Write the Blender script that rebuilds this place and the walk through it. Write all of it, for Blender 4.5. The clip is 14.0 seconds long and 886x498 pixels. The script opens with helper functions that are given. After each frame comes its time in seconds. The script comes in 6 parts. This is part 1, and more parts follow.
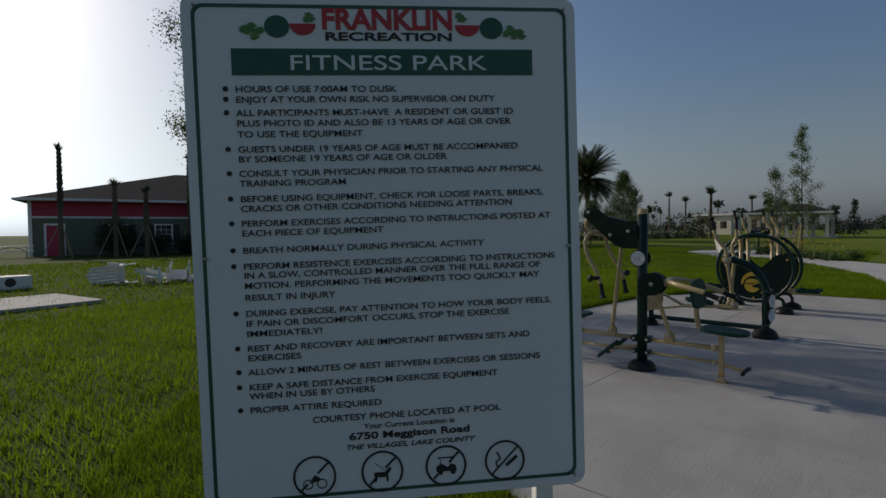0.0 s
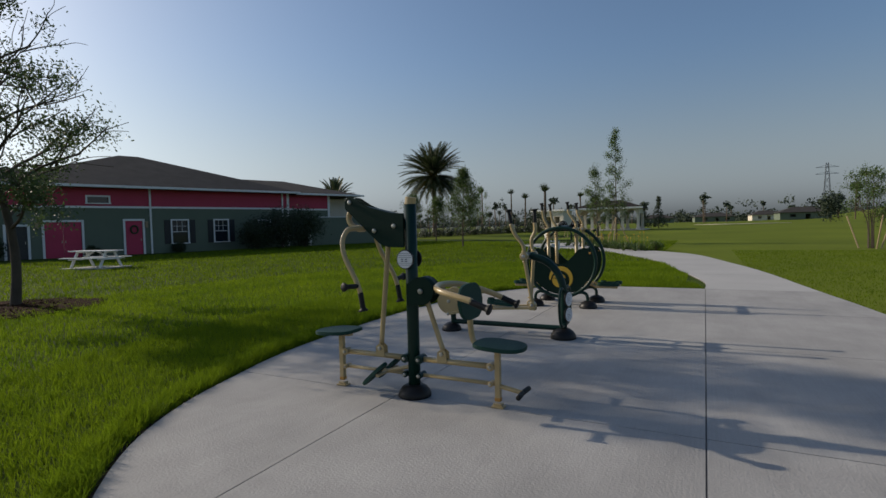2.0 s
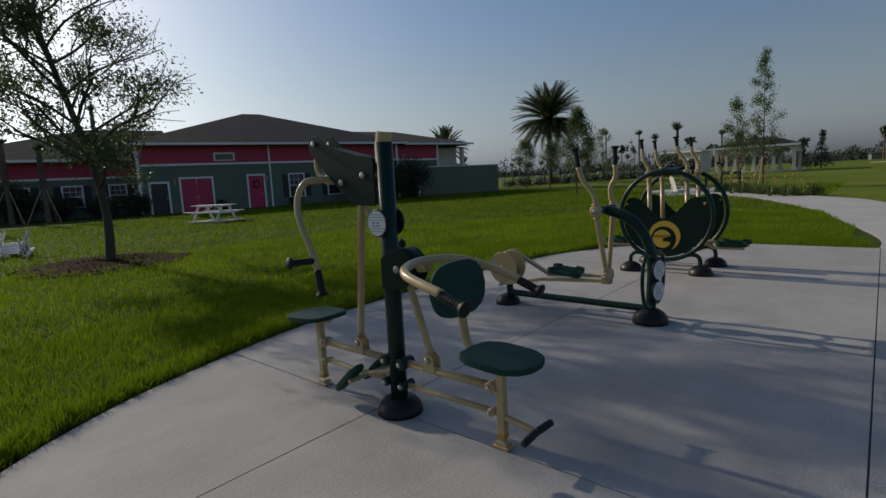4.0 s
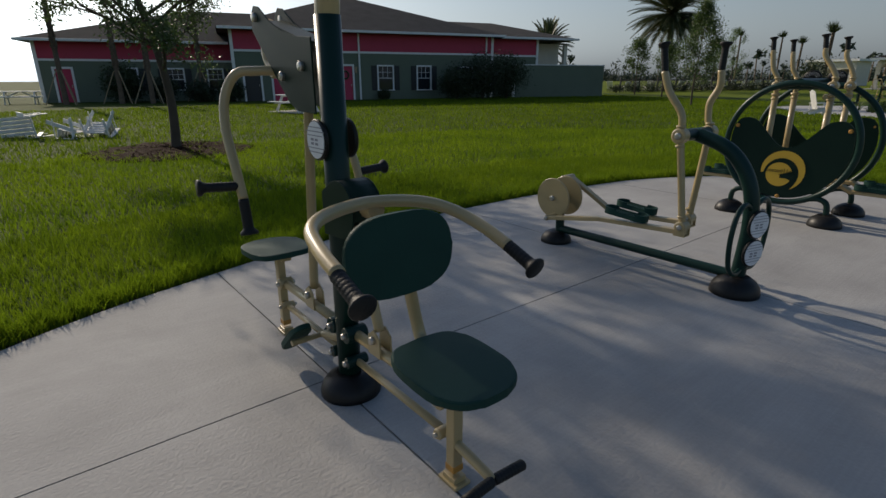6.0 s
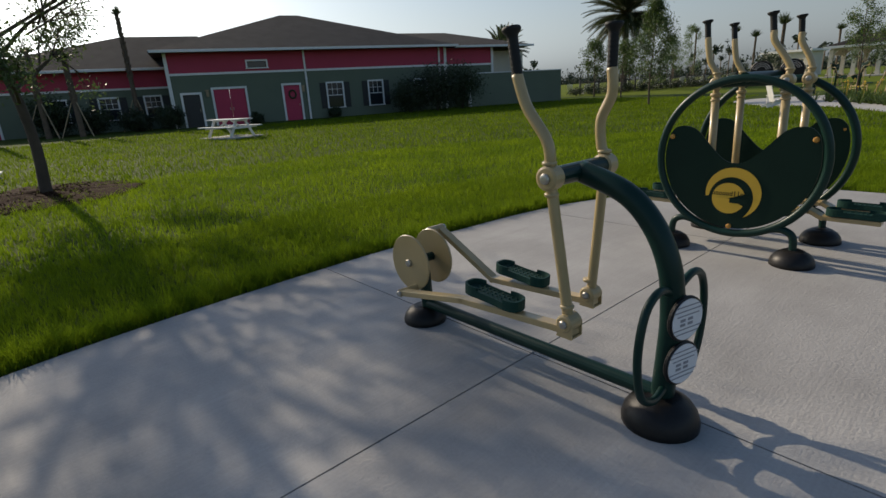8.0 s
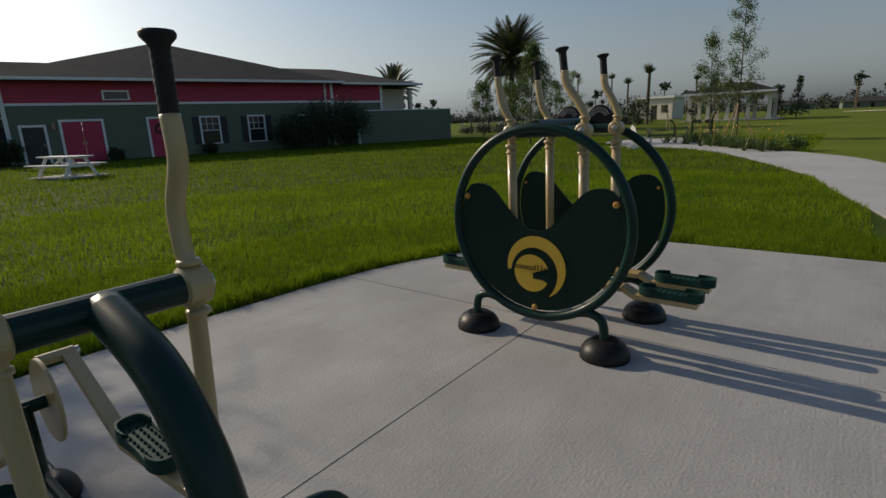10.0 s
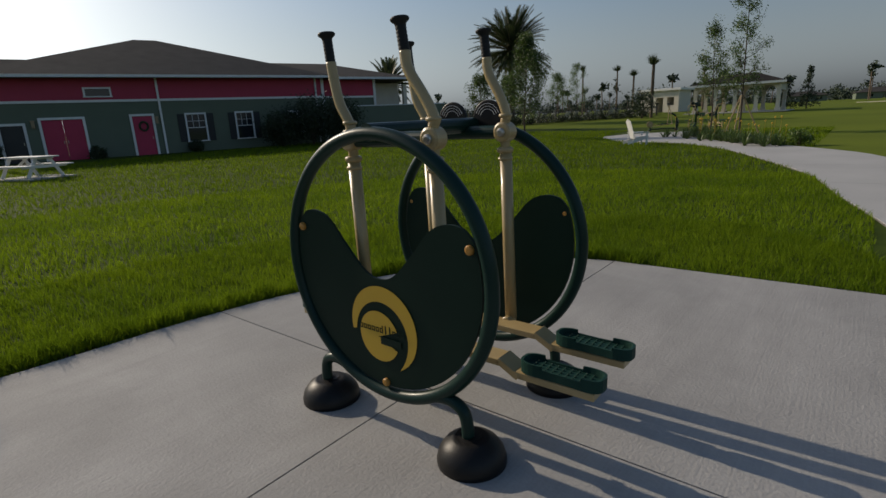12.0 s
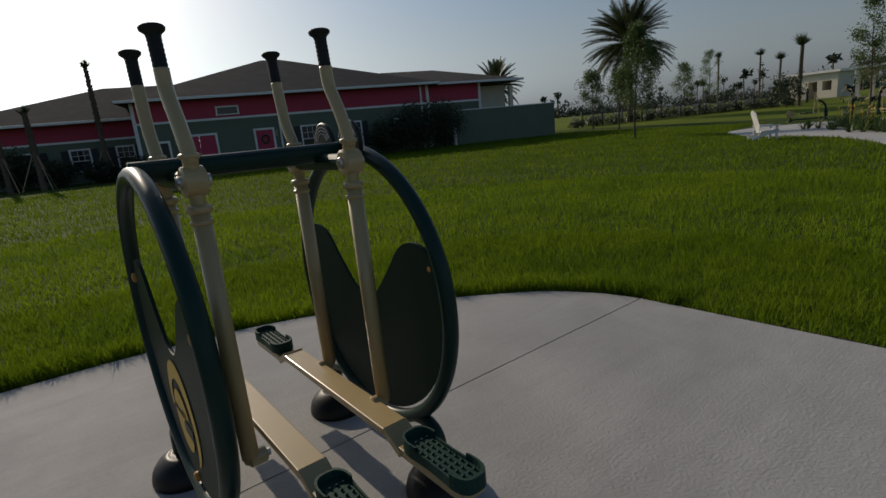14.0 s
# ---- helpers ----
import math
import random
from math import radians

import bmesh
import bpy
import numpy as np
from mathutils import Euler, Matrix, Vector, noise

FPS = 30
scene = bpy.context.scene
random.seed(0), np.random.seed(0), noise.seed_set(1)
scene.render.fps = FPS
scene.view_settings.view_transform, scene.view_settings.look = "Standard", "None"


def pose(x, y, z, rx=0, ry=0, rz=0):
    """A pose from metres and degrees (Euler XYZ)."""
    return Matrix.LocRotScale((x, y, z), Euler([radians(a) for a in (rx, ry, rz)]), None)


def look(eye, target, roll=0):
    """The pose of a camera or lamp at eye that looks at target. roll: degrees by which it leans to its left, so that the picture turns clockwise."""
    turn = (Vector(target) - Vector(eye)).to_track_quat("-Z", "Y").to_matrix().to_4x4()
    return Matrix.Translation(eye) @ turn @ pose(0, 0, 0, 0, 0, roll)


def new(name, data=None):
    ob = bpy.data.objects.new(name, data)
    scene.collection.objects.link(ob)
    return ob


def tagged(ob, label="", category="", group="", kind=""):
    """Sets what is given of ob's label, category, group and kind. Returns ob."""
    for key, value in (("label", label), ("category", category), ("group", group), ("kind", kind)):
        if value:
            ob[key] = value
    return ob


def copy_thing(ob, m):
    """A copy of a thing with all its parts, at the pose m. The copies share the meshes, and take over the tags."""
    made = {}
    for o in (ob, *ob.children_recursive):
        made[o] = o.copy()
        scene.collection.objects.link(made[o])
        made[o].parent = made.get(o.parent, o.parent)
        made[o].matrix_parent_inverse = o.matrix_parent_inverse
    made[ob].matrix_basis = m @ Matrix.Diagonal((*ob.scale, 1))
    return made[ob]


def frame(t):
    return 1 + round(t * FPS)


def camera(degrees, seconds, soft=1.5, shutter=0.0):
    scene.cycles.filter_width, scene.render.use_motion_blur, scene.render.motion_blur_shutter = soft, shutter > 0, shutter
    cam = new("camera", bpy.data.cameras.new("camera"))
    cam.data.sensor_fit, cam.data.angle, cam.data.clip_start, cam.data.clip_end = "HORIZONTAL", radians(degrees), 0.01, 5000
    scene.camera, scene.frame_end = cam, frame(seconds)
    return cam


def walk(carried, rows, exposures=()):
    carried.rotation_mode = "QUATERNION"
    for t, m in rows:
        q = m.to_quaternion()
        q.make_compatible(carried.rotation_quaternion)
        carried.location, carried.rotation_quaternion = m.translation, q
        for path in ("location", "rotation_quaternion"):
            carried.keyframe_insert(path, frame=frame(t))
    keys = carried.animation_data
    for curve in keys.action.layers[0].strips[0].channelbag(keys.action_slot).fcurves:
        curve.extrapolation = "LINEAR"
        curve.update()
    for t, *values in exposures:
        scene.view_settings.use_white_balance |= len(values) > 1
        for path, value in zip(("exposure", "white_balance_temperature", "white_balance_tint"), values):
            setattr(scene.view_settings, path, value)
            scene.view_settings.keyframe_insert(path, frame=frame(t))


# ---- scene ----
cam = camera(81.4, 14.0)
PATH = [
    (0, (0.847, 0.679, 1.613), (-0.509, 2.148, 1.547), -0.5),
    (0.3, (0.879, 0.847, 1.591), (-0.329, 2.44, 1.516), -0.4),
    (0.5, (0.878, 0.969, 1.59), (-0.183, 2.662, 1.506), -0.1),
    (1, (1.029, 1.491, 1.609), (0.209, 3.312, 1.503), -0.5),
    (1.5, (1.02, 2.01, 1.615), (0.198, 3.832, 1.529), -1.1),
    (2, (0.946, 2.486, 1.58), (0.039, 4.266, 1.495), -1.4),
    (2.5, (1.004, 2.997, 1.577), (0.12, 4.789, 1.499), -2.9),
    (3, (1.0, 3.418, 1.578), (-0.012, 5.14, 1.464), -2.1),
    (3.5, (0.934, 3.865, 1.579), (-0.224, 5.491, 1.459), -1.9),
    (4, (0.94, 4.321, 1.545), (-0.352, 5.824, 1.279), -2.9),
    (4.2, (0.896, 4.438, 1.557), (-0.501, 5.828, 1.214), -2.7),
    (6.3, (0.511, 5.889, 1.538), (-0.951, 7.092, 0.893), 0.1),
    (6.5, (0.412, 6.152, 1.564), (-0.985, 7.435, 0.929), 0.1),
    (7, (0.312, 6.586, 1.557), (-0.992, 7.969, 0.937), -0.7),
    (7.5, (0.248, 6.999, 1.546), (-1.136, 8.313, 0.947), -2.7),
    (8, (0.114, 7.434, 1.548), (-1.325, 8.692, 0.963), -3.4),
    (8.5, (0.076, 7.869, 1.562), (-1.229, 9.284, 1.019), -2.6),
    (9, (0.109, 8.298, 1.568), (-1.117, 9.785, 1.035), -3.1),
    (9.2, (0.122, 8.453, 1.561), (-1.098, 9.952, 1.047), -2.6),
    (11.3, (0.121, 10.171, 1.56), (-1.049, 11.728, 1.103), -2.8),
    (11.5, (0.147, 10.307, 1.568), (-1.017, 11.865, 1.099), -2.6),
    (12, (0.249, 10.569, 1.563), (-0.973, 12.073, 1.07), -2.8),
    (12.5, (0.322, 10.853, 1.558), (-1.011, 12.253, 1.044), -2.8),
    (13, (0.329, 11.252, 1.57), (-1.025, 12.637, 1.074), -2.6),
    (13.5, (0.492, 11.589, 1.579), (-0.96, 12.869, 1.078), -4.6),
    (14, (0.661, 11.959, 1.574), (-0.888, 13.139, 1.118), -5.4),
]
walk(cam, [(t, look(eye, target, roll)) for t, eye, target, roll in PATH],
     [(0, -0.55, 6700, 10), (0.5, -0.2, 6750, 10), (1.0, 0.32, 6800, 10), (1.5, 0.2, 6800, 10), (2.5, -0.08, 6800, 10), (3.5, -0.2, 6750, 10), (4.2, -0.26, 6750, 10), (6.5, 0.12, 6950, 10), (7.5, 0.3, 7050, 10), (8.2, 0.26, 7100, 10),
      (9.0, 0.08, 7200, 10), (11.5, -0.15, 7000, 10), (12.5, -0.18, 7000, 10), (14.0, -0.45, 6950, 10)])

# ---- light ----
SUN_AZ, SUN_EL = -93.0, 26.5
world = bpy.data.worlds.new("sky")
scene.world = world
world.use_nodes = True
wn, wl = world.node_tree.nodes, world.node_tree.links
sky = wn.new("ShaderNodeTexSky")
sky.sky_type, sky.sun_disc = "NISHITA", False
sky.sun_elevation, sky.sun_rotation = radians(SUN_EL), radians(SUN_AZ)
sky.air_density, sky.dust_density, sky.ozone_density = 1.1, 2.0, 4.6
wn["Background"].inputs["Strength"].default_value = 0.105
# morning haze: towards the horizon the sky loses its colour to a cool grey
grey, cool = wn.new("ShaderNodeRGBToBW"), wn.new("ShaderNodeVectorMath")
cool.operation, cool.inputs[1].default_value = "MULTIPLY", (0.85, 1.0, 1.15)
wl.new(sky.outputs["Color"], grey.inputs[0])
wl.new(grey.outputs[0], cool.inputs[0])
where, high = wn.new("ShaderNodeTexCoord"), wn.new("ShaderNodeSeparateXYZ")
wl.new(where.outputs["Generated"], high.inputs[0])
depth = wn.new("ShaderNodeMapRange")
depth.interpolation_type = "SMOOTHSTEP"
depth.inputs["From Min"].default_value, depth.inputs["From Max"].default_value = 0.0, 0.32
depth.inputs["To Min"].default_value, depth.inputs["To Max"].default_value = 0.9, 0.0
wl.new(high.outputs["Z"], depth.inputs["Value"])
haze = wn.new("ShaderNodeMix")
haze.data_type = "RGBA"
wl.new(depth.outputs[0], haze.inputs["Factor"])
wl.new(sky.outputs["Color"], haze.inputs["A"])
wl.new(cool.outputs[0], haze.inputs["B"])
wl.new(haze.outputs["Result"], wn["Background"].inputs["Color"])
sun_data = bpy.data.lights.new("sun", "SUN")
sun_data.energy, sun_data.angle, sun_data.color = 3.4, radians(0.55), (1.0, 0.89, 0.75)
sun = new("sun", sun_data)
_a, _e = radians(SUN_AZ), radians(SUN_EL)
sun.matrix_world = look(Vector((math.sin(_a) * math.cos(_e), math.cos(_a) * math.cos(_e), math.sin(_e))) * 60, (0, 0, 0))


# ---- materials ----
def material(name, color, color2=None, rough=0.6, metal=0.0, scale=8.0, fine=90.0, bump=0.1, vary=0.0, coat=0.0, translucent=0.0, spec=0.5):
    """A surface with two scales of variation, fine relief, and a tint that varies from piece to piece."""
    m = bpy.data.materials.new(name)
    m.use_nodes = True
    n, l = m.node_tree.nodes, m.node_tree.links
    b = n["Principled BSDF"]
    b.inputs["Roughness"].default_value, b.inputs["Metallic"].default_value = rough, metal
    b.inputs["Coat Weight"].default_value, b.inputs["Specular IOR Level"].default_value = coat, spec
    b.inputs["Coat Roughness"].default_value = 0.15
    geo = n.new("ShaderNodeTexCoord")
    big, small = n.new("ShaderNodeTexNoise"), n.new("ShaderNodeTexNoise")
    big.inputs["Scale"].default_value, small.inputs["Scale"].default_value = scale, fine
    big.inputs["Detail"].default_value, small.inputs["Detail"].default_value = 4.0, 3.0
    l.new(geo.outputs["Object"], big.inputs["Vector"])
    l.new(geo.outputs["Object"], small.inputs["Vector"])
    mix = n.new("ShaderNodeMix")
    mix.data_type = "RGBA"
    color2 = color2 or tuple(c * 0.75 for c in color)
    mix.inputs["A"].default_value, mix.inputs["B"].default_value = (*color, 1), (*color2, 1)
    add = n.new("ShaderNodeMath")
    add.operation, add.use_clamp = "MULTIPLY_ADD", True
    l.new(small.outputs["Fac"], add.inputs[0])
    add.inputs[1].default_value = 0.5
    sub = n.new("ShaderNodeMath")
    sub.operation = "MULTIPLY_ADD"
    l.new(big.outputs["Fac"], sub.inputs[0])
    sub.inputs[1].default_value, sub.inputs[2].default_value = 1.6, -0.55
    l.new(sub.outputs[0], add.inputs[2])
    l.new(add.outputs[0], mix.inputs["Factor"])
    out = mix.outputs["Result"]
    if vary:
        info, geom = n.new("ShaderNodeObjectInfo"), n.new("ShaderNodeNewGeometry")
        plus = n.new("ShaderNodeMath")
        l.new(info.outputs["Random"], plus.inputs[0])
        l.new(geom.outputs["Random Per Island"], plus.inputs[1])
        rng = n.new("ShaderNodeMapRange")
        rng.inputs["From Max"].default_value = 2.0
        rng.inputs["To Min"].default_value, rng.inputs["To Max"].default_value = 1 - vary, 1 + vary
        l.new(plus.outputs[0], rng.inputs["Value"])
        hsv = n.new("ShaderNodeHueSaturation")
        l.new(rng.outputs[0], hsv.inputs["Value"])
        l.new(out, hsv.inputs["Color"])
        out = hsv.outputs["Color"]
    l.new(out, b.inputs["Base Color"])
    if bump:
        bp = n.new("ShaderNodeBump")
        bp.inputs["Strength"].default_value, bp.inputs["Distance"].default_value = bump, 0.01
        l.new(small.outputs["Fac"], bp.inputs["Height"])
        l.new(bp.outputs[0], b.inputs["Normal"])
    if translucent:
        tr, ms = n.new("ShaderNodeBsdfTranslucent"), n.new("ShaderNodeMixShader")
        ms.inputs[0].default_value = translucent
        l.new(out, tr.inputs["Color"])
        l.new(b.outputs[0], ms.inputs[1])
        l.new(tr.outputs[0], ms.inputs[2])
        l.new(ms.outputs[0], n["Material Output"].inputs["Surface"])
    return m


M_CONC = material("concrete", (0.36, 0.352, 0.336), (0.255, 0.25, 0.24), 0.85, scale=0.9, fine=55, bump=0.4, vary=0.04)
def add_broom(m, amount):
    """Faint brushed streaks drawn across the wet concrete."""
    n, l = m.node_tree.nodes, m.node_tree.links
    tc, mp, tx = n.new("ShaderNodeTexCoord"), n.new("ShaderNodeMapping"), n.new("ShaderNodeTexNoise")
    mp.inputs["Scale"].default_value = (70.0, 1.3, 1.0)
    mp.inputs["Rotation"].default_value = (0, 0, 0.12)
    tx.inputs["Scale"].default_value, tx.inputs["Detail"].default_value = 1.0, 3.0
    l.new(tc.outputs["Object"], mp.inputs["Vector"])
    l.new(mp.outputs[0], tx.inputs["Vector"])
    rg, hs = n.new("ShaderNodeMapRange"), n.new("ShaderNodeHueSaturation")
    rg.inputs["From Min"].default_value, rg.inputs["From Max"].default_value = 0.3, 0.7
    rg.inputs["To Min"].default_value, rg.inputs["To Max"].default_value = 1 - amount, 1 + amount
    l.new(tx.outputs["Fac"], rg.inputs["Value"])
    l.new(rg.outputs[0], hs.inputs["Value"])
    base = n["Principled BSDF"].inputs["Base Color"]
    l.new(base.links[0].from_socket, hs.inputs["Color"])
    l.new(hs.outputs["Color"], base)
    bp = n.new("ShaderNodeBump")
    bp.inputs["Strength"].default_value, bp.inputs["Distance"].default_value = 0.3, 0.004
    l.new(tx.outputs["Fac"], bp.inputs["Height"])
    nor = n["Principled BSDF"].inputs["Normal"]
    l.new(nor.links[0].from_socket, bp.inputs["Normal"])
    l.new(bp.outputs[0], nor)


add_broom(M_CONC, 0.035)


def add_stains(m, size, amount, stretch=(1.0, 1.0, 1.0)):
    """Broad uneven patches, as left by trowelling, drying and spilt water."""
    n, l = m.node_tree.nodes, m.node_tree.links
    tc, mp, tx = n.new("ShaderNodeTexCoord"), n.new("ShaderNodeMapping"), n.new("ShaderNodeTexNoise")
    mp.inputs["Scale"].default_value = stretch
    tx.inputs["Scale"].default_value, tx.inputs["Detail"].default_value, tx.inputs["Roughness"].default_value = size, 7.0, 0.68
    tx.inputs["Distortion"].default_value = 0.6
    l.new(tc.outputs["Object"], mp.inputs["Vector"])
    l.new(mp.outputs[0], tx.inputs["Vector"])
    rg, hs = n.new("ShaderNodeMapRange"), n.new("ShaderNodeHueSaturation")
    rg.inputs["From Min"].default_value, rg.inputs["From Max"].default_value = 0.35, 0.65
    rg.inputs["To Min"].default_value, rg.inputs["To Max"].default_value = 1 - amount, 1 + amount
    l.new(tx.outputs["Fac"], rg.inputs["Value"])
    l.new(rg.outputs[0], hs.inputs["Value"])
    base = n["Principled BSDF"].inputs["Base Color"]
    l.new(base.links[0].from_socket, hs.inputs["Color"])
    l.new(hs.outputs["Color"], base)


add_stains(M_CONC, 0.75, 0.09)
add_stains(M_CONC, 3.2, 0.05, (1.0, 0.35, 1.0))
M_PATH = material("path_concrete", (0.42, 0.412, 0.395), (0.34, 0.335, 0.322), 0.85, scale=0.6, fine=60, bump=0.2)
M_JOINT = material("joint_shadow_gap", (0.16, 0.15, 0.14), rough=0.95)
M_SOIL = material("soil_turf", (0.055, 0.085, 0.008), (0.03, 0.048, 0.006), 0.95, scale=1.5, fine=40, bump=0.6, spec=0.1)
M_FAIR = material("fairway_turf", (0.14, 0.175, 0.022), (0.09, 0.12, 0.016), 1.0, scale=0.12, fine=6, bump=0.4, spec=0.05)
M_DRYT = material("dry_turf_edge", (0.19, 0.19, 0.05), (0.12, 0.14, 0.03), 0.95, scale=2, fine=40, bump=0.6)
M_BLADE = material("grass_blade", (0.19, 0.265, 0.012), (0.08, 0.14, 0.008), 0.7, scale=0.6, fine=3, bump=0, vary=0.45, translucent=0.5, spec=0.08)
M_DIRT = material("edge_soil", (0.05, 0.036, 0.024), (0.025, 0.018, 0.012), 0.95, scale=9, fine=60, bump=0.8, spec=0.1)
M_MULCH = material("mulch", (0.048, 0.024, 0.015), (0.022, 0.012, 0.008), 0.95, scale=10, fine=70, bump=0.8, vary=0.4, spec=0.03)
M_GREEN = material("green_powder_coat", (0.006, 0.030, 0.023), (0.004, 0.023, 0.017), 0.36, scale=3, fine=200, bump=0.03, coat=0.03, spec=0.22)
M_PANEL = material("green_plastic_panel", (0.006, 0.024, 0.015), (0.0045, 0.018, 0.012), 0.5, scale=3, fine=250, bump=0.05, spec=0.15)
M_SEAT = material("green_seat_plastic", (0.010, 0.050, 0.038), (0.007, 0.036, 0.028), 0.6, scale=4, fine=260, bump=0.15, spec=0.2)
M_TAN = material("tan_powder_coat", (0.44, 0.325, 0.155), (0.38, 0.28, 0.13), 0.38, scale=4, fine=200, bump=0.03, coat=0.25)
M_RUB = material("black_rubber", (0.012, 0.012, 0.012), (0.016, 0.016, 0.015), 0.55, scale=6, fine=150, bump=0.2, spec=0.25)
M_DOME = material("black_dome_plastic", (0.009, 0.0085, 0.008), (0.017, 0.016, 0.015), 0.42, scale=5, fine=120, bump=0.1, spec=0.25)
M_STEEL = material("bolt_steel", (0.55, 0.52, 0.46), rough=0.35, metal=0.9, scale=20, fine=200, bump=0.05)
M_YEL = material("yellow_print", (0.62, 0.38, 0.03), (0.56, 0.34, 0.03), 0.5, scale=6, fine=200, bump=0.03)
M_BRASS = material("orange_cap", (0.50, 0.24, 0.04), rough=0.5, scale=10)
M_LABEL = material("white_label", (0.72, 0.72, 0.72), (0.66, 0.66, 0.67), 0.45, scale=8, bump=0)
M_PRINT = material("grey_print", (0.28, 0.28, 0.30), rough=0.6, scale=30, bump=0)
M_SIGN = material("white_sign_face", (0.74, 0.74, 0.76), (0.69, 0.69, 0.72), 0.4, scale=2, fine=80, bump=0.03)
M_INK = material("black_ink", (0.015, 0.015, 0.02), rough=0.5, scale=20, bump=0)
M_SGREEN = material("sign_green", (0.015, 0.09, 0.055), (0.012, 0.075, 0.045), 0.45, scale=6, bump=0)
M_SRED = material("sign_red", (0.50, 0.03, 0.03), (0.38, 0.02, 0.03), 0.45, scale=10, bump=0)
M_LEAFP = material("printed_leaf", (0.10, 0.24, 0.05), (0.05, 0.14, 0.04), 0.5, scale=40, bump=0)
M_SAGE = material("sage_siding", (0.135, 0.165, 0.115), (0.115, 0.142, 0.10), 0.8, scale=0.8, fine=40, bump=0.15)
M_RED = material("red_siding", (0.48, 0.05, 0.095), (0.40, 0.04, 0.075), 0.75, scale=0.8, fine=40, bump=0.15)
M_DOORR = material("crimson_door_paint", (0.50, 0.025, 0.085), (0.44, 0.02, 0.07), 0.5, scale=2, fine=60, bump=0.05)
M_WHITE = material("white_trim_paint", (0.78, 0.77, 0.74), (0.70, 0.69, 0.66), 0.6, scale=3, fine=60, bump=0.06)
M_CREAM = material("cream_stucco", (0.66, 0.60, 0.48), (0.58, 0.53, 0.43), 0.85, scale=2, fine=60, bump=0.2)
M_ROOF = material("brown_shingle", (0.07, 0.065, 0.06), (0.045, 0.042, 0.039), 0.95, scale=1.2, fine=25, bump=0.5, vary=0.15, spec=0.15)
M_DARK = material("dark_door_paint", (0.03, 0.03, 0.03), rough=0.5)
M_PROOF = material("dark_pavilion_shingle", (0.035, 0.03, 0.028), (0.022, 0.02, 0.018), 0.9, scale=1.5, fine=25, bump=0.4, spec=0.1)
M_SHUT = material("black_shutter", (0.018, 0.02, 0.022), rough=0.55)
M_BARK = material("bark", (0.10, 0.075, 0.055), (0.055, 0.042, 0.032), 0.95, scale=6, fine=50, bump=0.9)
M_PBARK = material("palm_bark", (0.17, 0.12, 0.08), (0.09, 0.065, 0.045), 0.95, scale=7, fine=40, bump=0.9, vary=0.25)
M_LEAF = material("oak_leaf", (0.075, 0.115, 0.035), (0.05, 0.078, 0.026), 0.5, scale=2, fine=8, bump=0, vary=0.4, translucent=0.4)
M_LEAF2 = material("young_tree_leaf", (0.10, 0.16, 0.035), (0.07, 0.115, 0.025), 0.5, scale=2, fine=8, bump=0, vary=0.4, translucent=0.4)
M_FROND = material("palm_frond", (0.06, 0.085, 0.03), (0.045, 0.06, 0.025), 0.45, scale=2, fine=8, bump=0, vary=0.35, translucent=0.25)
M_SHRUB = material("shrub_leaf", (0.035, 0.055, 0.02), (0.025, 0.04, 0.015), 0.55, scale=2, fine=8, bump=0, vary=0.4, translucent=0.2)
M_WOOD = material("pale_stake_wood", (0.40, 0.30, 0.18), (0.30, 0.22, 0.13), 0.8, scale=6, fine=60, bump=0.3)
M_IRON = material("black_iron", (0.02, 0.02, 0.02), rough=0.5, metal=0.3)
M_FARW = material("far_tree_foliage", (0.045, 0.065, 0.035), (0.03, 0.045, 0.028), 0.9, scale=0.1, fine=2, bump=0, vary=0.3)
M_SAND = material("bunker_sand", (0.62, 0.56, 0.44), rough=0.95, scale=2)
M_GALV = material("galvanised_steel", (0.30, 0.31, 0.33), rough=0.5, metal=0.6)

M_GLASS = bpy.data.materials.new("window_glass")
M_GLASS.use_nodes = True
_b = M_GLASS.node_tree.nodes["Principled BSDF"]
_b.inputs["Base Color"].default_value, _b.inputs["Roughness"].default_value = (0.02, 0.025, 0.03, 1), 0.05


# ---- mesh helpers ----
def part(name, bm, mat, parent=None, label="", smooth=False):
    """Links a bmesh as one mesh object under its thing."""
    me = bpy.data.meshes.new(name)
    bm.normal_update()
    bm.to_mesh(me)
    bm.free()
    me.materials.append(mat)
    if smooth:
        me.shade_smooth()
    ob = new(name, me)
    if parent:
        ob.parent = parent
    if label:
        ob["label"] = label
    return ob


def thing(name, at, label, category, group="", kind="", turn=0):
    ob = new(name)
    ob.empty_display_size = 0.1
    ob.matrix_world = pose(*at, 0, 0, turn)
    return tagged(ob, label, category, group, kind)


def solid(name, bm, mat, label, category, at=(0, 0, 0), turn=0, group="", kind="", smooth=False):
    ob = part(name, bm, mat, smooth=smooth)
    ob.matrix_world = pose(*at, 0, 0, turn)
    return tagged(ob, label, category, group, kind)


def box(bm, c, s, m=None, bevel=0.0):
    r = bmesh.ops.create_cube(bm, size=1, matrix=(m or Matrix()) @ Matrix.Translation(c) @ Matrix.Diagonal((*s, 1)))
    if bevel:
        es = list({e for v in r["verts"] for e in v.link_edges})
        bmesh.ops.bevel(bm, geom=es, offset=bevel, segments=2, affect="EDGES", profile=0.5)
    return bm


def boxes(*items, bevel=0.0):
    bm = bmesh.new()
    for c, s in items:
        box(bm, c, s, bevel=bevel)
    return bm


